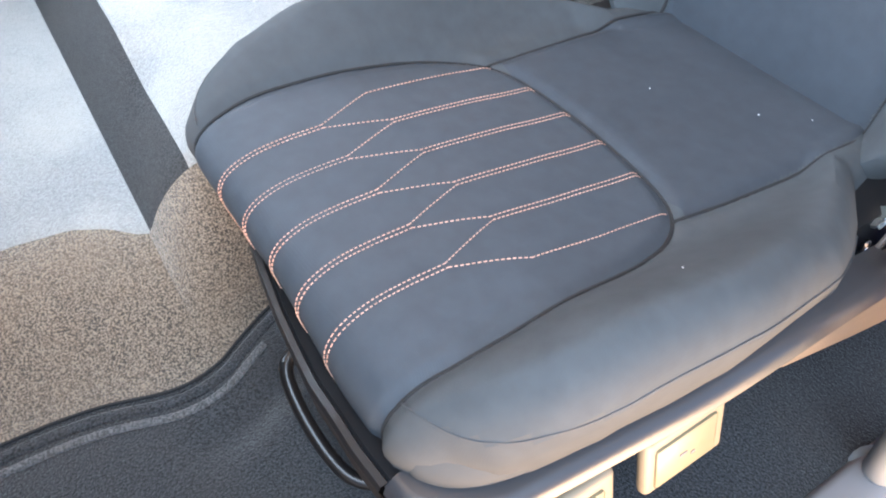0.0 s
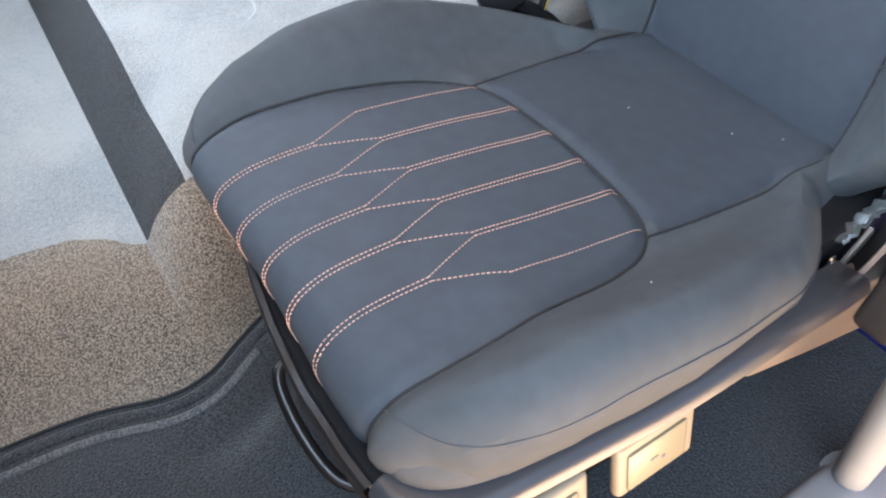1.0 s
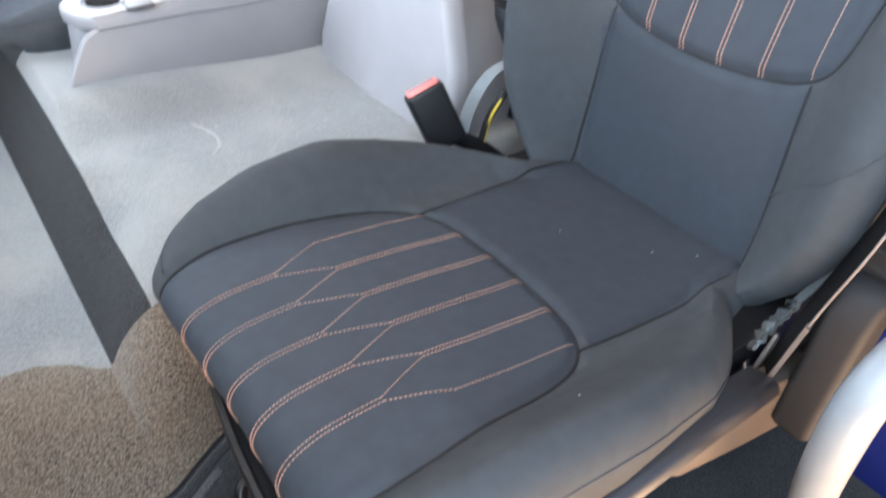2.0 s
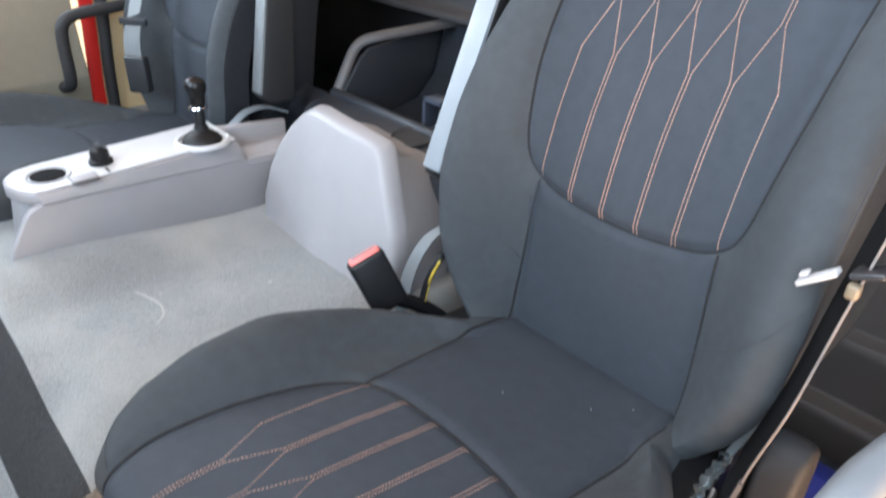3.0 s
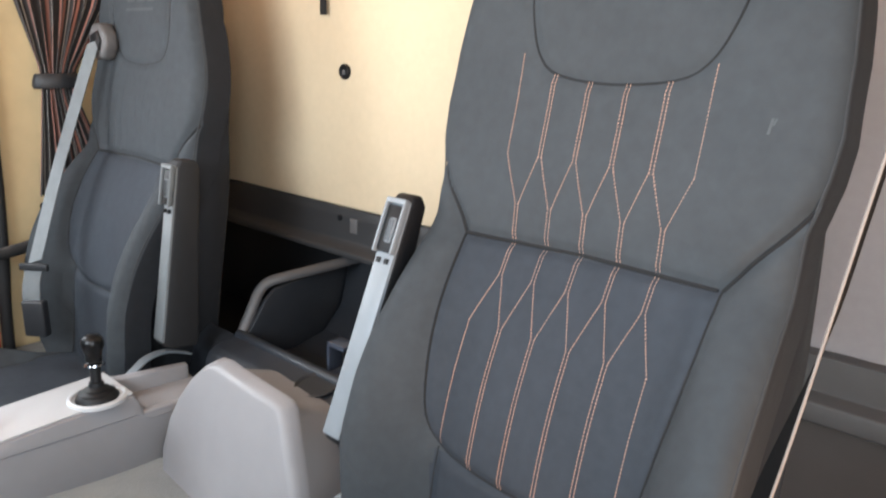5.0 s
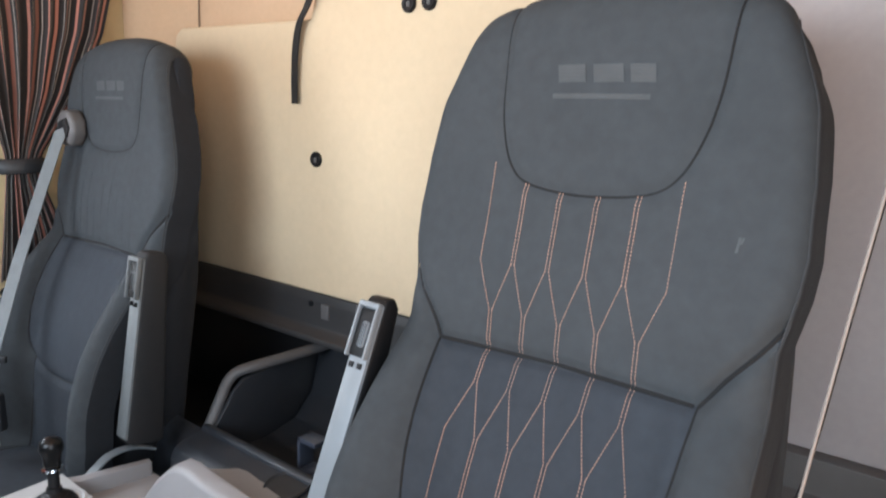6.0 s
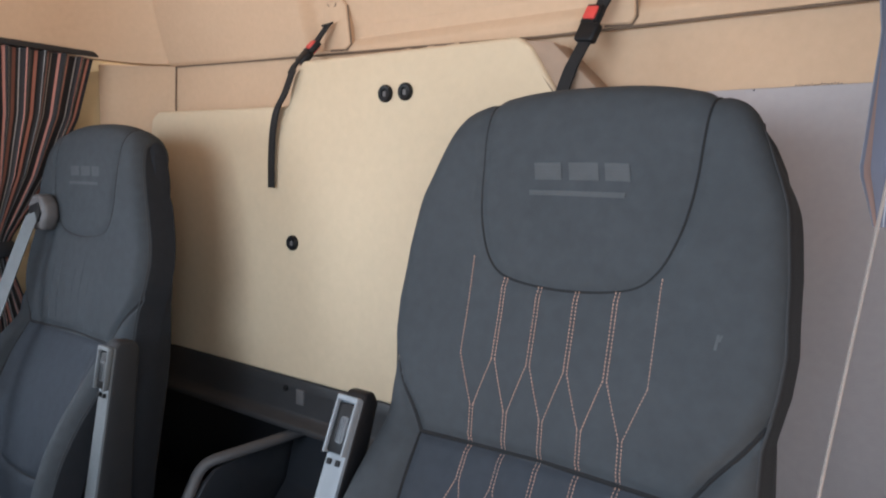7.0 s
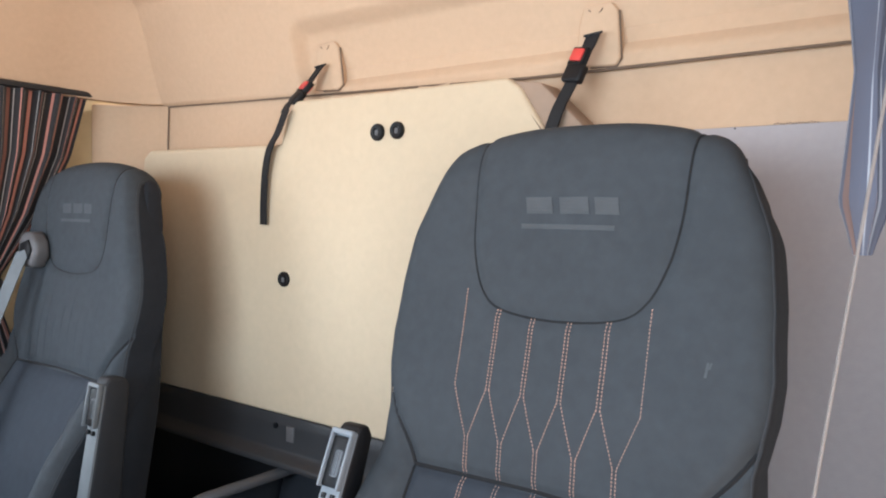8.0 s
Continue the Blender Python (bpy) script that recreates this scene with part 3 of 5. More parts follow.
        return n if n.y * y + n.z * z > 0 else -n


def inside(poly, x, y):
    hit = False
    for (x0, y0), (x1, y1) in zip(poly, poly[1:] + poly[:1]):
        if (y0 > y) != (y1 > y) and x < (x1 - x0) * (y - y0) / (y1 - y0) + x0:
            hit = not hit
    return hit


def mirror_path(pts, shift=0.0):
    """A U from its right half, given from its outer end to the middle."""
    return [(-x + shift, s) for x, s in pts] + [(x + shift, s) for x, s in pts[::-1][1:]]


def skin_parts(skin, step, regions, x0, parent):
    """Cuts the skin into parts: regions are (name, test, material, label); the first test that holds takes a face."""
    ns = int(skin.L / step)
    ss = np.linspace(0, skin.L, ns)
    nf = int(0.46 / step)
    fl = np.linspace(-1, 1, nf)
    arcs = np.linspace(0, 1, 7)[1:]
    sk = np.linspace(0, 1, 6)[1:]
    pts, info = [], []
    for s in ss:
        W, r = skin.half(s), skin.radius
        flat = W - r
        row = [-(flat + r * math.pi / 2 + k * skin.skirt) for k in sk[::-1]] + [-(flat + k * r * math.pi / 2) for k in arcs[::-1]]
        row += [k * flat for k in fl] + [flat + k * r * math.pi / 2 for k in arcs] + [flat + r * math.pi / 2 + k * skin.skirt for k in sk]
        for q in row:
            g = skin.groove(q, s)
            w = 0.0012 * noise.noise(Vector((q * 9 + x0 * 3, s * 7, 1.7)))
            pts.append(skin.at(q, s, -g + w))
            info.append((q, s))
    n = nf + 22
    groups = [([], []) for _ in regions]
    for j in range(ns - 1):
        for i in range(n - 1):
            f = (j * n + i, j * n + i + 1, (j + 1) * n + i + 1, (j + 1) * n + i)
            q = sum(info[k][0] for k in f) / 4
            s = sum(info[k][1] for k in f) / 4
            for (_, test, _, _), g in zip(regions, groups):
                if test(q, s):
                    g[1].append(f)
                    break
    made = []
    for (name, _, material, label), (_, faces) in zip(regions, groups):
        used = sorted({k for f in faces for k in f})
        index = {k: i for i, k in enumerate(used)}
        verts = [(pts[k].x + x0, pts[k].y, pts[k].z) for k in used]
        made.append(part(name, (verts, [tuple(index[k] for k in f) for f in faces]), material, parent, label))
    return made


def seam_line(skin, pts, x0, r, material, parent, name="seam", lift=-0.0003, groove=True, label=""):
    ps = evenly(pts, 0.006)
    line = []
    for q, s in ps:
        p = skin.at(q, s, lift - (skin.groove(q, s) if groove else 0))
        line.append((p.x + x0, p.y, p.z))
    return part(name, tube(line, r, 6), material, parent, label)


def stitches(skin, lines, x0, parent, thread, thick, pitch=0.0034):
    """Every stitch a little raised bar of thread; lines: (points, double)."""
    verts, faces = [], []
    for pts, double in lines:
        for off in ((-0.0023, 0.0023) if double else (0.0,)):
            ps = evenly(pts, pitch)
            for i in range(len(ps)):
                d = ps[i + 1] - ps[i] if i + 1 < len(ps) else ps[i] - ps[i - 1]
                d = d / np.linalg.norm(d)
                side = np.array((-d[1], d[0])) * off
                a, b = ps[i] + side, ps[i] + side + d * pitch * 0.60
                pa, pb = (skin.at(*p, 0.0002 - skin.groove(*p)) for p in (a, b))
                nrm = skin.normal(*a)
                t = (pb - pa).normalized()
                w = t.cross(nrm).normalized() * thick
                base = len(verts)
                for p in (pa, pb):
                    for u, h in ((-1, 0), (-0.6, 0.0009), (0.6, 0.0009), (1, 0)):
                        v = p + w * u + nrm * h
                        verts.append((v.x + x0, v.y, v.z))
                faces += [(base, base + 1, base + 5, base + 4), (base + 1, base + 2, base + 6, base + 5), (base + 2, base + 3, base + 7, base + 6), (base, base + 3, base + 2, base + 1), (base + 4, base + 5, base + 6, base + 7)]
    ob = part("stitching", (verts, faces), thread, parent, "orange decorative stitching", smooth=False)
    return tagged(ob, kind="stuff")


def patch(skin, corners, x0, lift=0.0012):
    """A thin mark that lies on the skin: four (x, along) corners."""
    (ax, a_s), (bx, bs), (cx, cs), (dx, ds) = corners
    out = []
    for v in np.linspace(0, 1, 7):
        for u in np.linspace(0, 1, 9):
            x = (ax * (1 - u) + bx * u) * (1 - v) + (dx * (1 - u) + cx * u) * v
            s = (a_s * (1 - u) + bs * u) * (1 - v) + (ds * (1 - u) + cs * u) * v
            p = skin.at(x, s, lift)
            out.append((p.x + x0, p.y, p.z))
    faces = [(j * 9 + i, j * 9 + i + 1, j * 9 + i + 10, j * 9 + i + 9) for j in range(6) for i in range(8)]
    return out, faces


D = 0.05


def seat(name, x0, label, step, stitched, arm_x, deep):
    root = thing(name, (x0, -0.40, 0.162), label, "seat", "cab seats")
    # --- cushion ---
    cu = Skin(CUSH, 1, 0, [(0, 0.25)], [(0, 0)], None, 0.150, 0.036, 0.095 if stitched else 0.062)
    A = cu.along
    cu.width = [(0, 0.165), (A(-0.20), 0.182), (A(-0.26), 0.220), (A(-0.30), 0.240), (A(-0.34), 0.254), (A(-0.45), 0.266), (A(-0.56), 0.264), (A(-0.61), 0.256), (A(-0.645), 0.243), (A(-0.675), 0.226), (cu.L - 0.08, 0.214), (cu.L, 0.206)]
    cu.bolster = [(0, 0.0), (A(-0.2), 0.012), (A(-0.30), 0.032), (A(-0.39), 0.050), (A(-0.47), 0.055), (A(-0.544), 0.048), (A(-0.607), 0.032), (A(-0.65), 0.014), (A(-0.68), 0.004), (cu.L, 0.0)]
    cu.tuck = 0.28
    if stitched:
        cu.slim = [(0, 0), (A(-0.28), 0.0), (A(-0.36), 0.003), (A(-0.50), 0.003), (A(-0.57), 0.007), (A(-0.62), 0.009), (A(-0.68), 0.006), (cu.L, 0.0)]
    cu.nose = (A(-0.605), A(-0.69), 0.017) if stitched else None
    cu.tilt = (A(-0.45), A(-0.57), 0.075) if stitched else None
    end = cu.L
    half = [(0.164, end), (0.171, A(-0.672)), (0.175, A(-0.63)), (0.174, A(-0.58)), (0.168, A(-0.52)), (0.160, A(-0.45)), (0.147, A(-0.406)), (0.121, A(-0.379)), (0.077, A(-0.367)), (0.0, A(-0.362))]
    U = [tuple(p) for p in spline(mirror_path(half), 90)]
    cu.seam(U, 0.006)
    sides = [[(sg * 0.133, A(-0.389)), (sg * 0.138, A(-0.33)), (sg * 0.142, A(-0.25)), (sg * 0.140, 0.0)] for sg in (-1, 1)]
    for sd in sides:
        cu.seam(sd, 0.005)
    ulim = A(-0.36)
    f = A(-0.672)
    curl = [(f - 0.13, 0.30), (f - 0.115, 0.280), (f - 0.089, 0.268), (f - 0.0565, 0.2534), (f - 0.0427, 0.2445), (f - 0.0219, 0.228), (f - 0.0104, 0.2143), (f - 0.0035, 0.2017), (f + 0.002, 0.189), (f + 0.004, 0.179), (f + 0.006, 0.170), (cu.L, 0.165)]
    edge_q = lambda s: min(cu.half(s) - cu.radius + cu.radius * 1.25, float(np.interp(s, *zip(*curl))))
    side_q = lambda s: sum(edge_q(s + d * float(np.interp(s, [f - 0.06, f - 0.02], [1.0, 0.1]))) for d in (-0.03, -0.02, -0.01, 0.0, 0.01, 0.02, 0.03)) / 7
    regs = [("seat_insert", lambda q, s: inside(U, q, s), M_INSERT, "dark ribbed seat insert"),
            ("centre_panel", lambda q, s: abs(q) < 0.139 and s < A(-0.37), M_CENTRE, "blue-grey woven centre panel"),
            ("side_band", lambda q, s: q > side_q(s), M_SIDECLOTH, "plain grey cushion side band"),
            ("side_band", lambda q, s: q < -side_q(s), M_SIDECLOTH, "plain grey cushion side band"),
            ("bolster", lambda q, s: q < 0, M_CLOTH, ""),
            ("bolster", lambda q, s: True, M_CLOTH, "")]
    skin_parts(cu, step, regs, x0, root)
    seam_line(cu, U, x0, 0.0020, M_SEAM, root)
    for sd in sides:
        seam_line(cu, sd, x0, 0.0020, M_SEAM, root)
    for sg in (-1, 1):
        seam_line(cu, [(sg * side_q(s), s) for s in np.linspace(A(-0.27), A(-0.672) + 0.006, 110)], x0, 0.0006, M_PIPING, root, "edge_seam", lift=0.0002, groove=False)
    # --- backrest ---
    ba = Skin(BACK, -1, 1, [(0, 0.25)], [(0, 0)], None, 0.125, 0.030, deep)
    B = ba.along
    ba.width = [(0, 0.155), (B(0.45), 0.190), (B(0.48), 0.213), (B(0.52), 0.232), (B(0.574), 0.247), (B(0.643), 0.253), (B(0.75), 0.252), (B(0.85), 0.249), (B(0.95), 0.244), (B(1.0), 0.243), (B(1.06), 0.253), (B(1.10), 0.256), (B(1.17), 0.250), (B(1.25), 0.236), (B(1.31), 0.221), (B(1.35), 0.210), (B(1.375), 0.200), (ba.L - 0.02, 0.19), (ba.L, 0.18)]
    if not stitched:
        ba.width = [(s, w * (1 - 0.07 * smooth(B(1.05), B(1.2), s))) for s, w in ba.width]
    ba.fade = (B(1.20), B(1.37))
    ba.crown = (B(1.22), B(1.37), 0.034)
    ba.lean = (B(1.12), B(1.30), 0.012) if stitched else None
    ba.bolster = [(0, 0.05), (B(0.47), 0.058), (B(0.55), 0.072), (B(0.65), 0.074), (B(0.73), 0.066), (B(0.80), 0.052), (B(0.88), 0.030), (B(0.95), 0.008), (B(1.02), 0.0), (ba.L, 0.0)]
    low = [(0.176, B(0.930)), (0.171, B(0.84)), (0.163, B(0.77)), (0.150, B(0.698)), (0.124, B(0.667)), (0.075, B(0.653)), (0.0, B(0.647))]
    UL = [tuple(p) for p in spline(mirror_path(low), 80)]
    top = [(-0.176, B(0.930)), (0.0, B(0.934)), (0.176, B(0.930))]
    wing = [[(sg * 0.176, B(0.930)), (sg * 0.200, B(0.965)), (sg * 0.228, B(1.0)), (sg * 0.25, B(1.03))] for sg in (-1, 1)]
    c = 0.004 if stitched else 0.0
    lf, rt = (0.128, 0.142) if stitched else (0.132, 0.132)
    hd = [(1.07, ba.L - 0.04), (1.04, B(1.372)), (1.03, B(1.33)), (1.0, B(1.25)), (0.94, B(1.205)), (0.81, B(1.165)), (0.575, B(1.144)), (0.0, B(1.136))]
    UH = [tuple(p) for p in spline([(-lf * x, s) for x, s in hd] + [(rt * x, s) for x, s in hd[::-1][1:]], 80)]
    lum = [[(sg * 0.128, B(0.665)), (sg * 0.133, B(0.58)), (sg * 0.137, B(0.50)), (sg * 0.137, B(0.43))] for sg in (-1, 1)]
    ba.seam(UL, 0.006), ba.seam(top, 0.007), ba.seam(UH, 0.004)
    for w in wing:
        ba.seam(w, 0.009)
    for w in lum:
        ba.seam(w, 0.005)
    lowpoly = UL
    flank = lambda s: ba.half(s) - ba.radius + ba.radius * 1.25
    regs = [("flank", lambda q, s: q > flank(s), M_FLANK, "back side panel, shade in its dark colour"),
            ("flank", lambda q, s: q < -flank(s), M_FLANK, "back side panel, shade in its dark colour"),
            ("back_insert", lambda q, s: inside(lowpoly, q, s), M_CENTRE, "blue-grey woven back insert"),
            ("headrest_panel", lambda q, s: inside(UH, q, s), M_CLOTH, "dark grey headrest panel"),
            ("lumbar_panel", lambda q, s: abs(q) < 0.134 and s < B(0.66), M_CENTRE, "blue-grey lumbar panel"),
            ("shoulder_panel", lambda q, s: s > B(0.932) + max(0, abs(q) - 0.176) * 1.36 and abs(q) < ba.half(s) + 0.02, M_CLOTH, "dark grey shoulder panel"),
            ("side_bolster", lambda q, s: q < 0, M_CLOTH, ""),
            ("side_bolster", lambda q, s: True, M_CLOTH, "")]
    skin_parts(ba, step, regs, x0, root)
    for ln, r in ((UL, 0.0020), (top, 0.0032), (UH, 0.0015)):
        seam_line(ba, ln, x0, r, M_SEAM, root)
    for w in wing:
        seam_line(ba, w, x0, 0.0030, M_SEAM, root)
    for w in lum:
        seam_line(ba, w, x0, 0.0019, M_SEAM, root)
    for sg in (-1, 1):
        seam_line(ba, [(sg * x, B(z)) for x, z in ((0.134, 0.545), (0.150, 0.562), (0.168, 0.584), (0.200, 0.612), (0.230, 0.642), (0.252, 0.678))], x0, 0.0008, M_PIPING, root, groove=False)
    for sg in (-1, 1):
        seam_line(ba, [(sg * (ba.half(s) - ba.radius + ba.radius * 1.15), s) for s in np.linspace(B(0.70), ba.L - 0.012, 90)], x0, 0.0011, M_PIPING, root, "edge_seam", groove=False)
    # the padded back body behind the skin, closed over the shoulders
    vs, fs = [], []
    zs = np.r_[np.linspace(0.40, 1.20, 22), np.linspace(1.225, 1.300, 5), np.linspace(1.308, 1.358, 12)]
    for z in zs:
        s = B(z)
        e = ba.at(ba.half(s), s)
        dome = min(1.0, max(0.0, (z - 1.297) / 0.0612))
        w = float(np.interp(z, [1.0, 1.10, 1.20, 1.24, 1.28, 1.31, 1.335, 1.348, 1.358], [0.0, 0.0, 0.236, 0.231, 0.219, 0.205, 0.187, 0.165, 0.10]))
        w = w if z > 1.2 else ba.half(s) - 0.002 - 0.010 * smooth(0.96, 1.08, z)
        if not stitched and z > 1.15:
            w = min(w, ba.half(s) - 0.012 + 0.009 * smooth(1.16, 1.25, z))
        yb = (0.075 + 0.054 * smooth(0.50, 0.90, z) if stitched else 0.064 + 0.045 * smooth(0.55, 0.95, z) + 0.012 * smooth(0.9, 1.15, z)) + 0.014 * smooth(1.16, 1.27, z) - 0.02 * dome ** 3
        yf = float(np.interp(s, ba.s, ba.P[:, 0])) + 0.031 + 0.02 * dome ** 2
        yc, h = (yf + yb) / 2, max(0.012, (yb - yf) / 2)
        for k in range(28):
            cs, sn = math.cos(2 * math.pi * k / 28), math.sin(2 * math.pi * k / 28)
            n = 0.30 + 0.14 * smooth(1.10, 1.25, z)
            shift = ba.lean[2] * smooth(ba.lean[0], ba.lean[1], s) if ba.lean else 0.0
            vs.append((x0 + shift + w * math.copysign(abs(cs) ** n, cs), yc + h * math.copysign(abs(sn) ** n, sn), z))
    m = len(zs)
    for j in range(m - 1):
        for k in range(28):
            k2 = (k + 1) % 28
            fs.append((j * 28 + k, j * 28 + k2, j * 28 + 28 + k2, j * 28 + 28 + k))
    fs += [tuple(range(28)), tuple((m - 1) * 28 + k for k in range(28))]
    part("back_body", (vs, fs), M_FLANK, root, "dark padded back body")
    # --- mark on the headrest: plain blocks and a bar ---
    zt, zb = B(1.289), B(1.268)
    for a, b in ((-0.054, -0.014), (-0.008, 0.034), (0.038, 0.072)):
        part("woven_mark", patch(ba, [(a + 0.004, zb), (b, zb), (b - 0.004, zt), (a, zt)], x0), M_MARK, root, "pale grey woven block mark")
    part("woven_mark_bar", patch(ba, [(-0.055, B(1.249)), (0.068, B(1.249)), (0.068, B(1.2555)), (-0.056, B(1.2555))], x0), M_MARK, root, "pale grey woven bar")
    # --- stitching ---
    if stitched:
        lines = []
        f0, c1, c2 = cu.L - 0.012, A(-0.587), A(-0.531)
        rear = lambda x: A(-0.366 - 0.022 * (abs(x) / 0.125) ** 3)
        for k in range(-2, 3):
            lines.append(([(k * D, f0), (k * D, c1)], True))
            for e in (-0.5, 0.5):
                g = 0.0023 * (1 if e > 0 else -1)
                lines.append(([(k * D + g, c1), ((k + e) * D - (g if abs(k + e) < 2.4 else 0), c2)], False))
        for k in range(-3, 3):
            x = (k + 0.5) * D
            lines.append(([(x, c2), (x, rear(x))], abs(x) < 0.1))
        stitches(cu, lines, x0, root, M_THREAD, 0.00036, 0.0042)
        lines = []
        hz = lambda x: B(1.137 + 0.028 * (abs(x - c) / 0.125) ** 3)
        nz = lambda x: B(0.648 + 0.022 * (abs(x) / 0.125) ** 3)
        u, d, b0, b1 = B(1.043), B(0.982), B(0.891), B(0.831)
        for k in range(-3, 3):
            x = (k + 0.5) * D
            lines.append(([(x, hz(x)), (x, u)], abs(x) < 0.1))
            lines.append(([(x, b1), (x, nz(x))], abs(x) < 0.1))
        for k in range(-2, 3):
            for e in (-0.5, 0.5):
                g = 0.0023 * (1 if e > 0 else -1)
                h = g if abs(k + e) < 2.4 else 0
                lines.append(([((k + e) * D - h, u), (k * D + g, d)], False))
                lines.append(([(k * D + g, b0), ((k + e) * D - h, b1)], False))
            lines.append(([(k * D, d), (k * D, b0)], True))
        stitches(ba, lines, x0, root, M_THREAD, 0.00056, 0.0044)
    else:
        # gathers in the cloth above the cross seam
        for k in range(9):
            x = -0.13 + 0.0325 * k
            seam_line(ba, [(x, B(0.944)), (x + 0.002, B(0.975)), (x + 0.001, B(1.02)), (x + 0.003, B(1.05 + 0.02 * (k % 3)))], x0, 0.0022, M_CLOTH, root, "pucker", lift=-0.0014, groove=False)
    # --- armrest, folded up along the inner side ---
    tone = M_ARM if stitched else M_ARMSHADE
    if stitched:
        shape, lo, hi = [(-0.150, 0.622), (-0.168, 0.640), (-0.032, 0.965), (-0.024, 0.972), (-0.008, 0.969), (0.0, 0.952), (-0.10, 0.640), (-0.12, 0.622)], (-0.1705, 0.648), (-0.0345, 0.9645)
    else:
        shape, lo, hi = [(-0.105, 0.592), (-0.122, 0.606), (-0.064, 0.957), (-0.055, 0.968), (-0.024, 0.964), (-0.016, 0.950), (-0.044, 0.590), (-0.052, 0.584)], (-0.1235, 0.612), (-0.0655, 0.957)
    # dark body and lighter face paint the armrest's shaded and lit sides
    arm = part("armrest", prism(shape, "x", arm_x - 0.021, arm_x + 0.017, 0.006, 3), M_BLACK if stitched else M_COVER, root, "armrest folded upright, side shade in its dark colour")
    up = Vector((0, hi[0] - lo[0], hi[1] - lo[1])).normalized()
    nrm = Vector((0, -up.z, up.y))
    o = Vector((arm_x - 0.002, hi[0] - 0.003, hi[1] - 0.0065))
    part("armrest_face", prism([(lo[0] + 0.0125, lo[1] - 0.008), lo, hi, (hi[0] + 0.0085, hi[1] - 0.0045)], "x", arm_x - 0.0195, arm_x + 0.0155, 0.002, 2), tone, arm, "front face, lit tone in its lighter grey")

    def on_arm(w0, w1, l0, l1, d0, d1, bev):
        bm = box(w0, w1, d0, d1, l0, l1, bev)
        m = Matrix(((1, 0, 0, o.x), (0, -nrm.y, up.y, o.y), (0, -nrm.z, up.z, o.z), (0, 0, 0, 1)))
        bmesh.ops.transform(bm, matrix=m, verts=bm.verts)
        return bm
    part("recess", on_arm(-0.015, 0.015, -0.070, -0.002, -0.006, 0.004, 0.003), M_BLACK, arm, "black adjuster recess")
    part("adjuster_wheel", on_arm(-0.002, 0.010, -0.056, -0.020, -0.010, 0.004, 0.003), tone, arm, "ribbed grey adjuster wheel")
    for i in range(4):
        part("wheel_rib", on_arm(-0.0015 + i * 0.003, -0.0005 + i * 0.003, -0.054, -0.022, -0.0108, -0.0095, 0.0003), M_DARK, arm)
    part("rim", joined(on_arm(-0.019, -0.015, -0.072, 0.002, -0.010, 0.0, 0.0015), on_arm(0.015, 0.019, -0.072, 0.002, -0.010, 0.0, 0.002), on_arm(-0.019, 0.019, 0.0, 0.008, -0.010, 0.0, 0.002)), tone, arm, "raised grey rim")
    for sx in (-0.008, 0.008):
        part("rivet", on_arm(sx - 0.0035, sx + 0.0035, -0.086, -0.078, -0.0035, 0.004, 0.001), M_BLACK, arm)
    # --- base ---
    part("pedestal", box(x0 - 0.19, x0 + 0.19, -0.60, -0.12, 0.163, 0.36, 0.02, 3), M_BLACK, root, "black suspension base")
    part("seat_pan", prism([(-0.675, 0.40), (-0.66, 0.36), (-0.10, 0.33), (-0.08, 0.42), (-0.10, 0.44), (-0.60, 0.46)], "x", x0 - 0.212, x0 + 0.212, 0.008), M_BLACK, root, "black seat pan")
    return root, cu, ba


driver, CUS, BAK = seat("driver_seat", 0.0, "dark grey cloth truck seat with orange diamond stitching", 0.0042, True, -0.269, 0.054)
passenger, _, _ = seat("passenger_seat", -1.163, "plain dark grey cloth truck seat with puckered seam and folded armrest", 0.0065, False, -0.860, 0.046)
passenger.location.z -= 0.012

# ---- driver seat details ----
# long moulded trim along the door side of the cushion
trim_line = spline([(0.194, -0.690, 0.459), (0.214, -0.686, 0.459), (0.232, -0.668, 0.458), (0.2425, -0.642, 0.456), (0.2465, -0.622, 0.455), (0.2545, -0.535, 0.456), (0.2600, -0.475, 0.459), (0.2640, -0.413, 0.468), (0.2650, -0.350, 0.470), (0.2640, -0.290, 0.462), (0.258, -0.235, 0.440)], 60)
vs, fs = [], []
sec = [(-0.03, 0.000), (-0.006, 0.0015), (0.0, 0.0), (0.004, -0.004), (0.0065, -0.012), (0.004, -0.017), (-0.03, -0.019)]
for i, p in enumerate(trim_line):
    t = trim_line[min(i + 1, 59)] - trim_line[max(i - 1, 0)]
    n = np.array((t[1], -t[0]))
    n = n / np.linalg.norm(n)
    n = n if n[0] > 0 or n[1] < 0 else -n
    for a, b in sec:
        vs.append((p[0] + n[0] * a, p[1] + n[1] * a, p[2] + b))
for i in range(59):
    for k in range(6):
        fs.append((i * 7 + k, i * 7 + k + 1, i * 7 + k + 8, i * 7 + k + 7))
band = spline([(0.184, -0.676), (0.190, -0.679), (0.197, -0.679), (0.206, -0.676), (0.220, -0.663), (0.231, -0.642), (0.239, -0.61), (0.243, -0.57)], 40)
part("corner_band", ([(x - 0.004 * k, y + 0.004 * k, z) for x, y in band for k, z in ((1.5, 0.488), (0.3, 0.478), (0, 0.464), (1, 0.448))], [(4 * i + k, 4 * i + k + 1, 4 * i + k + 5, 4 * i + k + 4) for i in range(39) for k in range(3)]), M_SIDECLOTH, driver, "plain grey cloth tucked under the front corner")
part("side_trim", (vs, fs), M_TRIM, driver, "long glossy dark plastic side trim")
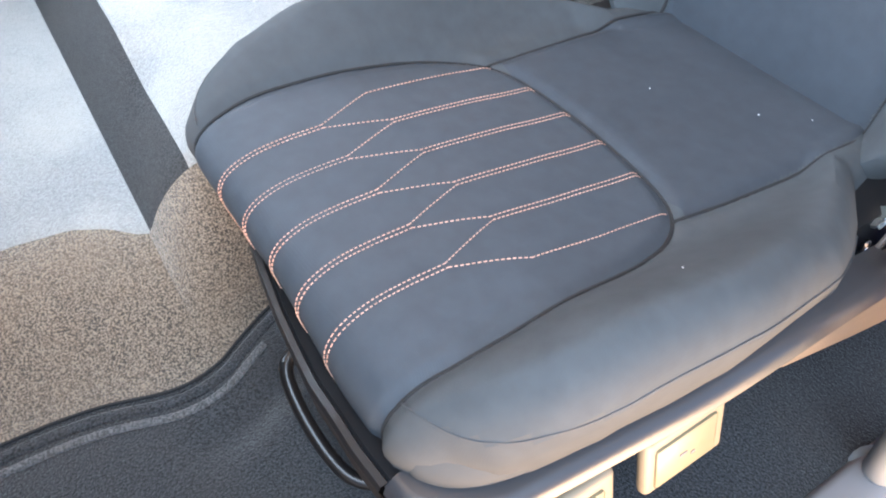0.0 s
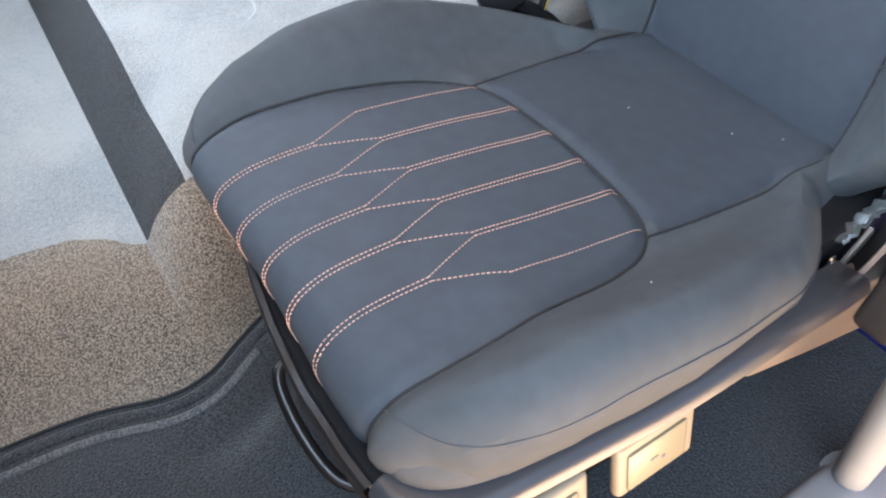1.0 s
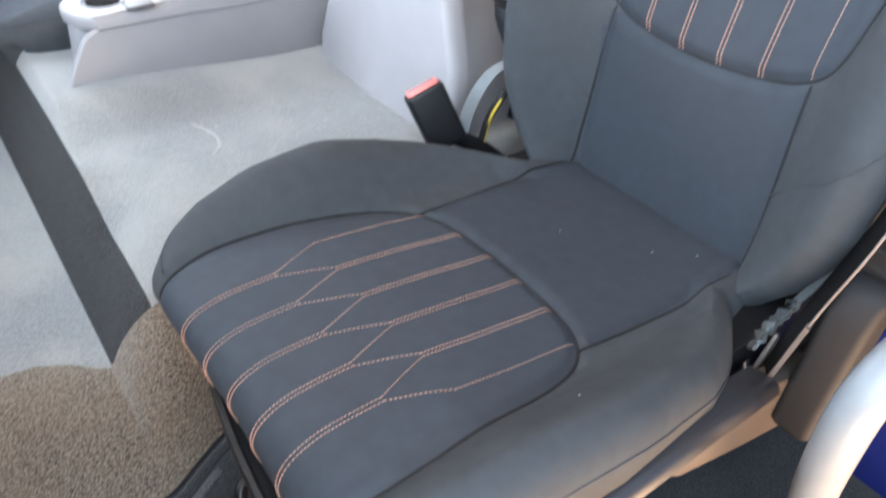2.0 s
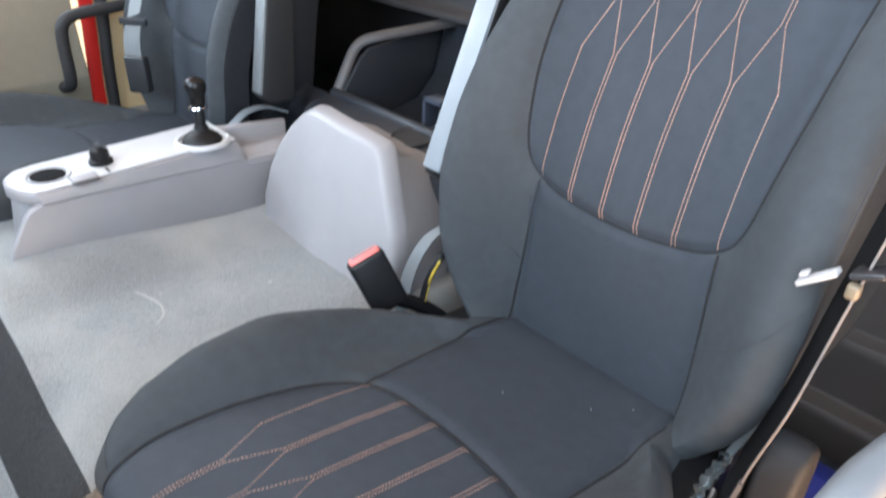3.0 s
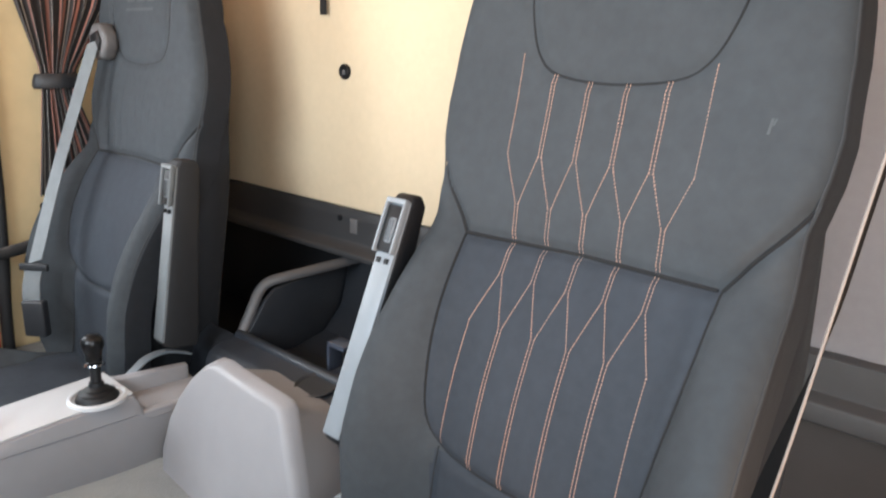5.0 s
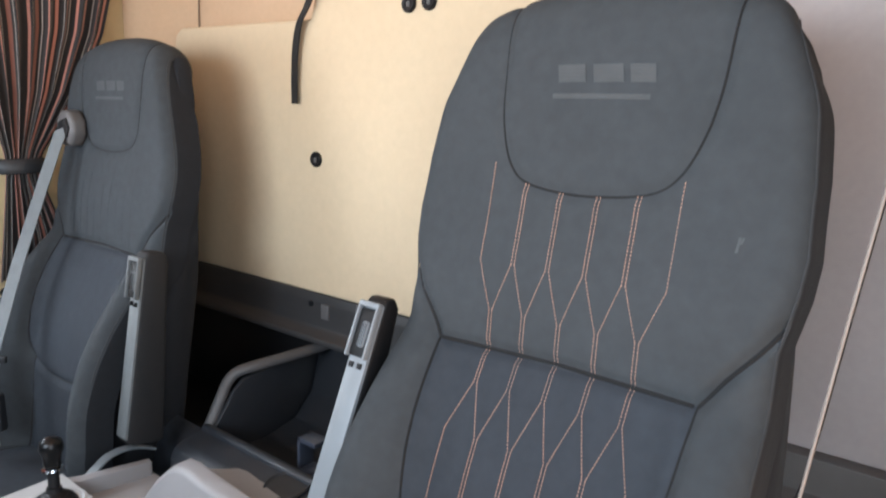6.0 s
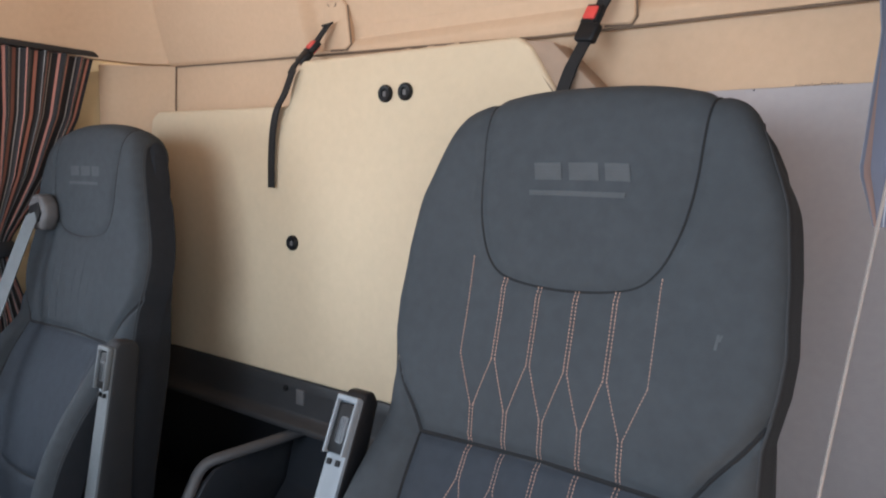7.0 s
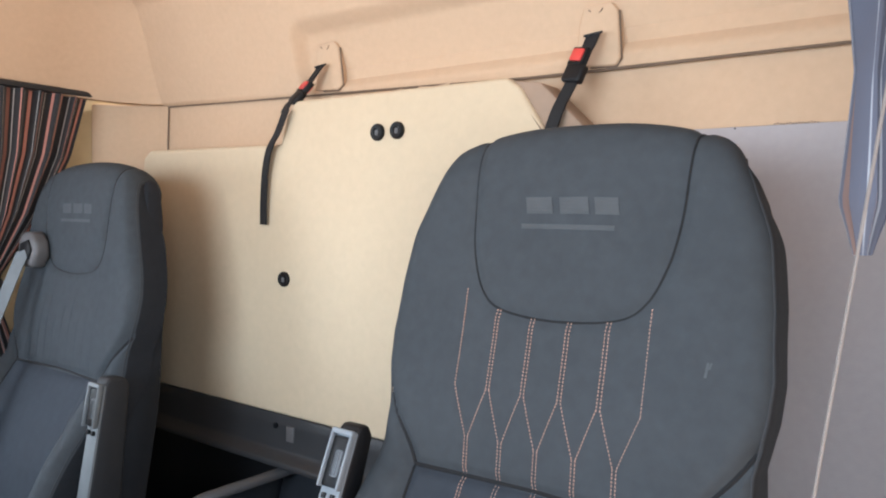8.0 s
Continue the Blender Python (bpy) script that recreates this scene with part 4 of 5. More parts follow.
part("rear_trim", prism([(-0.405, 0.425), (-0.36, 0.385), (-0.24, 0.335), (-0.12, 0.29), (-0.12, 0.39), (-0.22, 0.425), (-0.31, 0.444), (-0.39, 0.448)], "x", 0.228, 0.256, 0.006), M_SIDECOVER, driver, "plastic rear side cover, warm light in its tan")
# front trim and adjusting bar
def skirt_point(x, k):
    """Section of the front skirt: two shallow ridges under a rounded lip."""
    sec = [(0.030, 0.440), (0.013, 0.4460), (0.010, 0.4475), (0.0085, 0.4445), (0.007, 0.4475), (0.002, 0.4470), (0.0, 0.4430), (0.001, 0.434), (0.004, 0.424), (0.0025, 0.412), (0.006, 0.396), (0.012, 0.362), (0.022, 0.354)]
    lip = float(np.interp(x, [-0.19, -0.16, -0.10, -0.025, 0.024, 0.06, 0.10, 0.162, 0.20], [-0.650, -0.662, -0.677, -0.691, -0.698, -0.701, -0.704, -0.703, -0.699]))
    return x, lip + sec[k][0], sec[k][1] + 0.012 * smooth(0.07, 0.15, x)


xs = np.linspace(-0.19, 0.195, 40)
part("front_skirt", ([skirt_point(x, k) for x in xs for k in range(13)], [(i * 13 + k, i * 13 + k + 1, i * 13 + k + 14, i * 13 + k + 13) for i in range(39) for k in range(12)]), M_BLACK, driver, "ribbed black plastic front skirt")
bar = part("adjusting_bar", tube(spline([(-0.045, -0.62, 0.300), (-0.046, -0.668, 0.293), (-0.036, -0.690, 0.285), (0.0, -0.695, 0.262), (0.045, -0.690, 0.236), (0.075, -0.678, 0.223), (0.090, -0.655, 0.223), (0.090, -0.60, 0.24)], 50), 0.0075, 10), M_GLOSS, driver, "glossy black metal adjusting bar")


# two pull tags under the side trim
def pull_tag(y):
    lean = Matrix.Translation((0.250, y, 0.420)) @ Matrix.Rotation(radians(-14), 4, "Y")
    t = part("pull_tag", box(-0.006, 0.006, -0.042, 0.042, -0.062, 0.0, 0.0058, 4, lean), M_TAG, driver, "pale plastic pull tag")
    part("tag_face", box(0.0045, 0.0085, -0.033, 0.030, -0.055, -0.012, 0.003, 2, lean), M_TAGFACE, t, "smooth inset face")
    for i, (a, b) in enumerate(((-0.010, -0.002), (0.002, 0.006))):
        part("symbol_bar", box(0.0083, 0.0092, a, b, -0.034 - i * 0.005, -0.031 - i * 0.005, 0.0002, 1, lean), M_MIDGREY, t)
    return t


pull_tag(-0.478)
pull_tag(-0.590)

# side cover and belt anchor at the back corner
cover = part("recliner_cover", prism([(-0.198, 0.350), (-0.204, 0.362), (-0.196, 0.516), (-0.186, 0.542), (-0.168, 0.552), (-0.152, 0.544), (-0.146, 0.520), (-0.146, 0.350)], "x", 0.254, 0.298, 0.009, 4), M_COVER, driver, "dark grey upright recliner cover")
crinkle = [(0.212 + 0.002 * math.sin(i * 2.6), -0.217 + 0.0050 * i, 0.437 + 0.0018 * i + 0.003 * math.sin(i * 1.9)) for i in range(15)]
part("anchor_plate", ribbon(crinkle, (0.75, -0.25, 0.6), 0.018, 0.004), M_CRINKLE, driver, "crinkled bright metal anchor plate")
part("anchor_strap", ribbon(spline([(0.212, -0.150, 0.460), (0.221, -0.147, 0.490), (0.231, -0.144, 0.524)], 10), (0.8, -0.5, 0.2), 0.010, 0.003), M_WEB, driver, "pale anchor webbing")
part("belt_anchor", turned([(0.008, 0), (0.011, 0.001), (0.012, 0.003), (0.011, 0.005), (0.008, 0.006), (0.0075, 0.003), (0.008, 0)], (0.218, -0.232, 0.422), (0.9, 0.35, -0.1), 24), M_CHROME, driver, "chrome anchor ring")
# the brown stands for warm light caught by a metal tab
part("anchor_tab", prism([(-0.222, 0.395), (-0.205, 0.385), (-0.180, 0.440), (-0.190, 0.452)], "x", 0.221, 0.226, 0.002), M_WARMLIT, driver, "anchor tab, warm light in its brown colour")
part("recliner_boss", turned([(0.004, 0), (0.03, 0.001), (0.034, 0.006), (0.03, 0.012), (0.006, 0.014)], (0.205, -0.145, 0.43), (1, 0, 0), 20), M_BLACK, driver, "black recliner boss")

# buckle on the tunnel side
bk = thing("belt_buckle", (-0.275, -0.27, 0.41), "black seat belt buckle with red release button", "belt buckle")
bu = Vector((-0.010, -0.042, -0.017)).normalized()
bz = Vector((-0.30, -0.38, 0.87))
bz = (bz - bu * bz.dot(bu)).normalized()
by = bz.cross(bu)
mb = Matrix.Translation(Vector((-0.276, -0.285, 0.548)) - bz * 0.046) @ Matrix((bu, by, bz)).transposed().to_4x4()
part("housing", box(-0.027, 0.027, -0.013, 0.013, -0.045, 0.045, 0.006, 3, mb), M_BLACK, bk, "black plastic housing")
part("button", box(-0.023, 0.023, -0.009, 0.009, 0.036, 0.049, 0.004, 3, mb), M_REDLIT, bk, "red release button")
part("slot", box(-0.019, 0.019, -0.0025, 0.0025, 0.0485, 0.0497, 0.0005, 1, mb), M_WEB, bk, "pale slot edge")
part("stalk", tube(spline([(-0.262, -0.245, 0.47), (-0.250, -0.20, 0.44), (-0.235, -0.16, 0.40)], 12), 0.012, 8), M_BLACK, bk)
# loop of webbing and cable by the back corner of the seat
lp = thing("webbing_loop", (-0.245, -0.20, 0.41), "grey webbing loop beside the seat back", "seat belt")
part("webbing", ribbon(spline([(-0.262, -0.235, 0.425), (-0.262, -0.215, 0.50), (-0.258, -0.185, 0.545), (-0.252, -0.15, 0.56)], 16), (0.75, 0.55, 0.0), 0.018, 0.003), M_WEB, lp)
part("cable", tube(spline([(-0.252, -0.205, 0.42), (-0.25, -0.19, 0.48), (-0.246, -0.165, 0.52)], 12), 0.006, 8), M_BLACK, lp)
part("label_strip", tube(spline([(-0.249, -0.199, 0.445), (-0.247, -0.188, 0.487), (-0.2445, -0.172, 0.512)], 8), 0.0035, 6), M_YELLOW, lp, "yellow strip on the cable")

# ---- driver belt, hanging on the door side ----
db = thing("seat_belt", (0.25, -0.15, 0.40), "grey driver seat belt hanging beside the seat", "seat belt", "seat belts")
line = spline([(0.243, -0.262, 0.385), (0.246, -0.225, 0.430), (0.254, -0.201, 0.510), (0.271, -0.201, 0.600), (0.282, -0.192, 0.70), (0.293, -0.183, 0.80), (0.305, -0.175, 0.90), (0.326, -0.160, 1.10), (0.348, -0.145, 1.30), (0.380, -0.125, 1.60)], 60)
turn = [smooth(0.78, 1.0, p[2]) for p in line]
across = np.array([(-0.46 + 0.38 * k, 0.89 + 0.107 * k, 0.0) for k in turn])
part("webbing", ribbon([tuple(p) for p in line + across * 0.022], [tuple(a) for a in across], 0.044, 0.0020), M_STRAPFACE, db, "dark grey webbing strap")
# pale tube paints the light along the dark strap's near edge
part("lit_edge", tube([tuple(p) for p in line[5:]], 0.0013, 8), M_WEBEDGE, db, "pale tube for the lit edge of the strap")
# added strip; its brown paints warm bounce light on the belt's lower edge
part("warm_strip", ribbon(line[:7], [(-0.25, 0.97, 0.0)] * 7, 0.010, 0.0045), M_WARMLIT, db, "brown-grey strip for the warm light on the lower strap")
tdir = Vector((0.030, -0.003, 0.026)).normalized()
tside = Vector((-0.22, 0.97, 0.0))
tside = (tside - tdir * tside.dot(tdir)).normalized()
tm = Matrix((tdir, tside, tdir.cross(tside))).transposed().to_4x4()
tg = part("tongue", box(-0.019, 0.019, -0.0058, 0.0058, -0.0024, 0.0024, 0.0010, 2, Matrix.Translation((0.253, -0.187, 0.731)) @ tm), M_TONGUE, db, "bright metal belt tongue")
part("tongue_hook", box(-0.004, 0.004, -0.004, 0.004, 0.0026, 0.006, 0.001, 2, Matrix.Translation((0.245, -0.187, 0.727)) @ tm), M_TONGUE, tg)
part("tongue_grip", box(-0.0135, 0.0135, -0.012, 0.012, -0.0032, 0.0032, 0.0022, 3, Matrix.Translation((0.290, -0.186, 0.752)) @ Matrix.Rotation(radians(-24), 4, "Y")), M_TRIM, tg, "dark plastic grip")
part("stop_button", box(-0.0055, 0.0055, -0.005, 0.005, -0.007, 0.007, 0.003, 3, Matrix.Translation((0.2835, -0.193, 0.734))), M_TAG, db, "pale plastic stop button")

# ---- centre console on the tunnel ----
con = thing("centre_console", (-0.82, -0.38, 0.40), "light grey plastic centre console with gear lever recess", "console")


def console_top(y):
    return 0.5475 + 0.03 * (y + 0.40)


def console_section(y):
    """Outline across the console: a soft shoulder over the flank, and a lower end by the storage box."""
    b = smooth(-0.226, -0.196, y)
    z = console_top(y) - 0.046 * b
    zs = 0.526 - 0.012 * smooth(-0.57, -0.16, y) - 0.016 * b
    return [(-0.776, 0.395), (-0.774, 0.45), (-0.7655, zs - 0.012), (-0.758, zs - 0.001), (-0.757, zs), (-0.7585, zs + 0.007), (-0.764, z - 0.004 - 0.002 * b), (-0.772, z), (-0.884, z), (-0.897, z - 0.008), (-0.903, z - 0.036), (-0.915, 0.395)]


yy = np.linspace(-0.566, -0.07, 72)
vs, fs = [], []
for y in yy:
    vs += [(x, y, z) for x, z in console_section(y)]
for j in range(len(yy) - 1):
    for i in range(11):
        fs.append((j * 12 + i, j * 12 + i + 1, j * 12 + i + 13, j * 12 + i + 12))
fs.append(tuple(range(12)))
part("body", (vs, fs), M_GREY, con, "light grey moulded body")
part("flank_plate", prism([(-0.634, 0.395), (-0.632, 0.440), (-0.624, 0.462), (-0.596, 0.508), (-0.586, 0.519), (-0.570, 0.5255), (-0.40, 0.521), (-0.165, 0.5135), (-0.070, 0.505), (-0.070, 0.395)], "x", -0.775, -0.7585, 0.005, 3), M_GREY, con, "light grey flank plate with a slanted front edge")
lip = prism([(-0.764, -0.560), (-0.772, -0.574), (-0.796, -0.590), (-0.830, -0.601), (-0.866, -0.596), (-0.890, -0.578), (-0.898, -0.555)], "z", 0.520, 0.5425, 0.007, 4)
part("nose_lip", lip, M_GREY, con, "rounded grey lip of the deck")
nose = prism([(-0.803, -0.555), (-0.806, -0.572), (-0.822, -0.588), (-0.848, -0.593), (-0.876, -0.586), (-0.897, -0.565), (-0.900, -0.550)], "z", 0.395, 0.524, 0.006, 3)
for v in nose.verts:
    v.co.y -= 0.14 * max(0.0, 0.52 - v.co.z) * smooth(-0.550, -0.585, v.co.y)
part("nose_front", nose, M_GREY, con, "grey rounded front under the deck")
outline = [(-0.769, -0.222), (-0.767, -0.54), (-0.774, -0.570), (-0.798, -0.586), (-0.830, -0.595), (-0.862, -0.590), (-0.882, -0.572), (-0.888, -0.54), (-0.890, -0.222)]
plate = prism(outline, "z", 0.0, 0.004, 0.0012)
bmesh.ops.transform(plate, matrix=Matrix.Translation((0, -0.40, 0.5462)) @ Matrix.Rotation(0.03, 4, "X") @ Matrix.Translation((0, 0.40, 0)), verts=plate.verts)
part("top_plate", plate, M_GREYTOP, con, "smooth top plate, bright light in its pale grey")
part("rear_rim", prism([(-0.905, -0.225), (-0.882, -0.225), (-0.866, -0.20), (-0.838, -0.075), (-0.858, -0.070), (-0.890, -0.19)], "z", 0.44, 0.541, 0.006), M_GREY, con, "raised grey far rim")
cup = part("cup_holder", turned([(0.028, -0.02), (0.030, 0.0), (0.032, 0.0016), (0.036, 0.0016), (0.036, -0.002)], (-0.822, -0.535, 0.5470), (0, 0, 1), 28), M_GREY, con, "round cup recess rim")
# flat black disc paints the shade of a deep cup
part("cup_shade", turned([(0.0278, -0.0005), (0.0275, 0.0012)], (-0.822, -0.535, 0.5470), (0, 0, 1), 28), M_STRAPFACE, cup, "flat black disc for the cup's shade")
kn = part("rotary_knob", turned([(0.020, 0), (0.020, 0.006), (0.016, 0.008), (0.015, 0.024), (0.012, 0.027)], (-0.818, -0.450, 0.549), (0, 0, 1), 20), M_BLACK, con, "black rotary knob")
part("knob_grip", box(-0.832, -0.804, -0.455, -0.445, 0.570, 0.582, 0.002), M_BLACK, kn)
part("switch_bezel", box(-0.789, -0.762, -0.512, -0.474, 0.5478, 0.5503, 0.0012), M_GREY, con, "square blank switch")
part("switch_outline", box(-0.792, -0.759, -0.5145, -0.4715, 0.5450, 0.5492, 0.001), M_MIDGREY, con)
for a, b in ((-0.860, -0.836), (-0.792, -0.770)):
    part("slot", box(a, b, -0.454, -0.450, 0.5478, 0.5496, 0.0004, 1), M_DARK, con, "narrow dark slot")
part("pocket", box(-0.850, -0.776, -0.188, -0.085, 0.470, 0.5045, 0.002), M_BLACK, con, "dark shallow pocket")

gl = thing("gear_lever", (-0.800, -0.272, 0.555), "black gear lever with glossy knob and rubber boot", "gear lever")
GX, GY, GZ = -0.800, -0.272, 0.553
part("bezel", turned([(0.0405, -0.005), (0.051, -0.003), (0.050, 0.003), (0.046, 0.0055), (0.0425, 0.0045), (0.0405, -0.003)], (GX, GY, GZ), (0, 0, 1), 36), M_GREYTOP, gl, "pale ring round the boot")
part("boot_seat", turned([(0.040, -0.005), (0.0405, -0.001), (0.036, 0.0005)], (GX, GY, GZ), (0, 0, 1), 32), M_BLACK, gl, "black gap inside the ring")
part("boot", turned([(0.037, 0.000), (0.0355, 0.005), (0.030, 0.010), (0.0305, 0.0115), (0.022, 0.016), (0.0222, 0.0175), (0.0135, 0.022), (0.012, 0.030)], (GX, GY, GZ), (-0.05, 0.03, 1), 28), M_BLACK, gl, "ribbed black rubber boot")
part("stick", tube([(GX - 0.001, GY + 0.001, 0.583), (GX - 0.003, GY + 0.002, 0.600), (GX - 0.006, GY + 0.003, 0.618)], 0.0092, 14), M_BLACK, gl)
part("collar", turned([(0.011, 0), (0.0185, 0.002), (0.0175, 0.0055), (0.010, 0.008)], (GX - 0.006, GY + 0.003, 0.611), (-0.1, 0.05, 1), 24), M_CHROME, gl, "bright collar")
part("knob", turned([(0.0105, 0), (0.0145, 0.004), (0.014, 0.014), (0.0155, 0.022), (0.0190, 0.031), (0.0195, 0.038), (0.0170, 0.046), (0.011, 0.051), (0.003, 0.053)], (GX - 0.007, GY + 0.0035, 0.617), (-0.1, 0.05, 1), 28), M_GLOSS, gl, "glossy black knob")

# ---- storage box behind the console ----
sb = thing("storage_box", (-0.54, -0.08, 0.41), "light grey plastic engine cover box on the carpet", "storage box")
face = [(-0.722, 0.400), (-0.732, 0.450), (-0.730, 0.505), (-0.714, 0.548), (-0.684, 0.592), (-0.652, 0.622), (-0.626, 0.637), (-0.598, 0.641), (-0.560, 0.640), (-0.440, 0.633), (-0.421, 0.630), (-0.411, 0.622), (-0.384, 0.575), (-0.350, 0.520), (-0.332, 0.475), (-0.330, 0.400), (-0.535, 0.400)]
cx, cz = -0.54, 0.41


def cover_rings(levels):
    bm = bmesh.new()
    rings = []
    for depth, k, kx in levels:
        ring = []
        for x, z in face:
            xx = cx + (x - cx) * kx
            zz = cz + (z - cz) * k if z > cz else z
            ring.append(bm.verts.new((xx, -0.205 + depth + 0.31 * max(0, zz - 0.42) - 0.014 * max(0.0, 1 - abs(xx + 0.55) / 0.19) - 0.006 * smooth(-0.60, -0.34, xx), zz)))
        rings.append(ring)
    for a, b in zip(rings, rings[1:]):
        for i in range(len(face)):
            j = (i + 1) % len(face)
            bm.faces.new((a[i], a[j], b[j], b[i]))
    return bm, rings


bm, rings = cover_rings(((0.0, 0.945, 0.945), (0.001, 0.962, 0.962), (0.004, 0.979, 0.979), (0.009, 0.990, 0.990), (0.015, 0.995, 0.996)))
bm.faces.new(rings[0][8:])
bm.faces.new([rings[0][16]] + rings[0][:9])
part("front_cover", bm, M_GREY, sb, "light grey moulded front")
bm, rings = cover_rings(((0.015, 0.995, 0.996), (0.022, 1.0, 1.0), (0.029, 1.0, 1.0), (0.034, 0.985, 0.999), (0.046, 0.91, 0.99), (0.090, 0.83, 0.97), (0.140, 0.76, 0.95)))
bm.faces.new(rings[-1][::-1])
part("side_wall", bm, M_GREY, sb, "grey side and top wall")

# ---- rear tray under the bunk ----
tray = thing("rear_tray", (-0.60, 0.16, 0.42), "dark grey rear storage tray with raised rim", "storage tray")
part("front_panel", prism([(-0.062, 0.40), (-0.060, 0.555), (-0.052, 0.572), (-0.036, 0.582), (0.010, 0.590), (0.026, 0.590), (0.032, 0.584), (0.036, 0.40)], "x", -0.800, -0.26, 0.005, 3), M_LEDGEBLUE, tray, "blue-grey front ledge")
part("ledge_lip", prism([(0.008, 0.585), (0.010, 0.597), (0.016, 0.601), (0.027, 0.599), (0.030, 0.585)], "x", -0.798, -0.262, 0.002), M_LEDGEBLUE, tray, "raised far lip of the ledge")
# this end is coloured near-black to paint the shade beside the passenger seat
part("ledge_end", prism([(-0.020, 0.40), (-0.015, 0.540), (0.0, 0.565), (0.028, 0.582), (0.036, 0.40)], "x", -0.975, -0.801, 0.005, 3), M_TRAY, tray, "end of the ledge, blackened for its shade")
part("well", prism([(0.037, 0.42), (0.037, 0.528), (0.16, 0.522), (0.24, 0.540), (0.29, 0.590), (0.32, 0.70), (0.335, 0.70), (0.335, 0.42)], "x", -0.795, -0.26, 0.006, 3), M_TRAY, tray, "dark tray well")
part("rim", tube(spline([(-0.812, 0.034, 0.580), (-0.819, 0.068, 0.630), (-0.824, 0.092, 0.662), (-0.818, 0.113, 0.679), (-0.800, 0.150, 0.688), (-0.775, 0.240, 0.697), (-0.757, 0.322, 0.704)], 50), 0.012, 10, 0.008), M_RIM, tray, "raised grey rim")
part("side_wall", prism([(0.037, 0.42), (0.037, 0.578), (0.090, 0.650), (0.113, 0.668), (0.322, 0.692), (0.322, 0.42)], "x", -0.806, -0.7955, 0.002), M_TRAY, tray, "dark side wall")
part("clip", joined(box(-0.560, -0.552, 0.058, 0.092, 0.526, 0.636, 0.002), box(-0.560, -0.510, 0.058, 0.092, 0.626, 0.636, 0.002), box(-0.560, -0.510, 0.058, 0.092, 0.566, 0.576, 0.002)), M_TRAYCLIP, tray, "slate plastic clip bracket")
# near-black back and floor stand in for the shade under the bunk
part("void_back", box(-1.49, -0.262, 0.340, 0.352, 0.46, 0.713, 0.002), M_BLACK, tray, "black sheet for the shade at the compartment back")
part("void_floor", box(-1.49, -0.81, 0.046, 0.37, 0.42, 0.46, 0.003), M_BLACK, tray, "black slab for the shade on the compartment floor")
part("cup_hollow", turned([(0.038, 0.0), (0.042, 0.004), (0.040, 0.006), (0.036, 0.002)], (-0.500, -0.012, 0.5870), (0, -0.1, 1), 24), M_TRAY, tray, "round hollow in the ledge")

# ---- folded bunk against the rear wall ----
bunk = thing("folding_bunk", (-0.75, 0.34, 0.80), "cream cloth bunk folded upright against the rear wall", "bunk")
pan = [(-1.285, 0.822), (-1.320, 1.36), (-1.312, 1.402), (-1.285, 1.419), (-0.790, 1.412), (-0.772, 1.470), (-0.745, 1.502), (-0.225, 1.500), (-0.200, 1.482), (-0.150, 1.405), (-0.10, 1.365), (0.12, 1.36), (0.12, 0.822)]
part("bunk_panel", prism(pan, "y", 0.297, 0.370, 0.008, 3), M_PANEL, bunk, "cream cloth covered panel")
part("side_flap", prism([(-0.225, 1.496), (-0.165, 1.487), (-0.085, 1.41), (-0.148, 1.404)], "y", 0.305, 0.370, 0.004), M_FLAP, bunk, "folded cloth flap, shade in its darker tan")
part("flap_seam", tube([(-0.222, 0.2985, 1.485), (-0.186, 0.2985, 1.445), (-0.158, 0.2985, 1.408)], 0.0013, 6), M_JOINT, bunk, "dark stitched flap edge")
for x in (-0.60, -0.49, -0.38):
    part("piping", tube([(x - 0.035, 0.300, 1.5005), (x, 0.299, 1.4975), (x + 0.035, 0.300, 1.5005)], 0.0014, 5), M_BEIGE, bunk, "loose seam thread")
for x, z in ((-0.510, 1.4225), (-0.461, 1.4235), (-0.772, 1.121)):
    k = part("knob", turned([(0.0165, -0.002), (0.0165, 0.004), (0.014, 0.007), (0.008, 0.006), (0.006, 0.003)], (x, 0.296, z), (0, -1, 0), 22), M_BLACK, bunk, "round black fastener")
    part("fastener_slot", box(x - 0.004, x + 0.004, 0.2905, 0.2925, z - 0.006, z + 0.004, 0.0006, 1), M_MIDGREY, k)
shelf = thing("bunk_shelf", (-0.75, 0.33, 0.72), "grey-brown shelf edge under the folded bunk", "shelf")
part("shelf_edge", prism([(0.30, 0.822), (0.296, 0.80), (0.296, 0.745), (0.285, 0.735), (0.270, 0.728), (0.270, 0.715), (0.37, 0.715), (0.37, 0.822)], "x", -1.49, -0.30, 0.004), M_LEDGE, shelf, "grey-brown moulded edge")
part("shelf_clip", box(-0.760, -0.735, 0.292, 0.298, 0.768, 0.802, 0.002), M_MIDGREY, shelf)
part("shelf_hole", turned([(0.007, 0), (0.007, 0.003), (0.004, 0.004)], (-0.795, 0.2955, 0.797), (0, -1, 0), 14), M_BLACK, shelf, "dark fixing hole")
# behind the driver
rs = thing("rear_ledge", (0.1, 0.34, 0.66), "dark grey ledge moulding behind the driver seat", "ledge")
part("ledge_edge", prism([(0.345, 0.757), (0.350, 0.700), (0.322, 0.694), (0.318, 0.664), (0.345, 0.655), (0.378, 0.655), (0.378, 0.757)], "x", -0.28, 0.398, 0.004), M_MIDGREY, rs, "dark grey ledge")
part("locker_front", prism([(0.345, 0.654), (0.345, 0.385), (0.322, 0.375), (0.318, 0.362), (0.322, 0.262), (0.292, 0.250), (0.288, 0.238), (0.292, 0.165), (0.375, 0.165), (0.375, 0.654)], "x", -0.255, 0.398, 0.005, 3), M_LOCKER, rs, "brown-grey locker front")


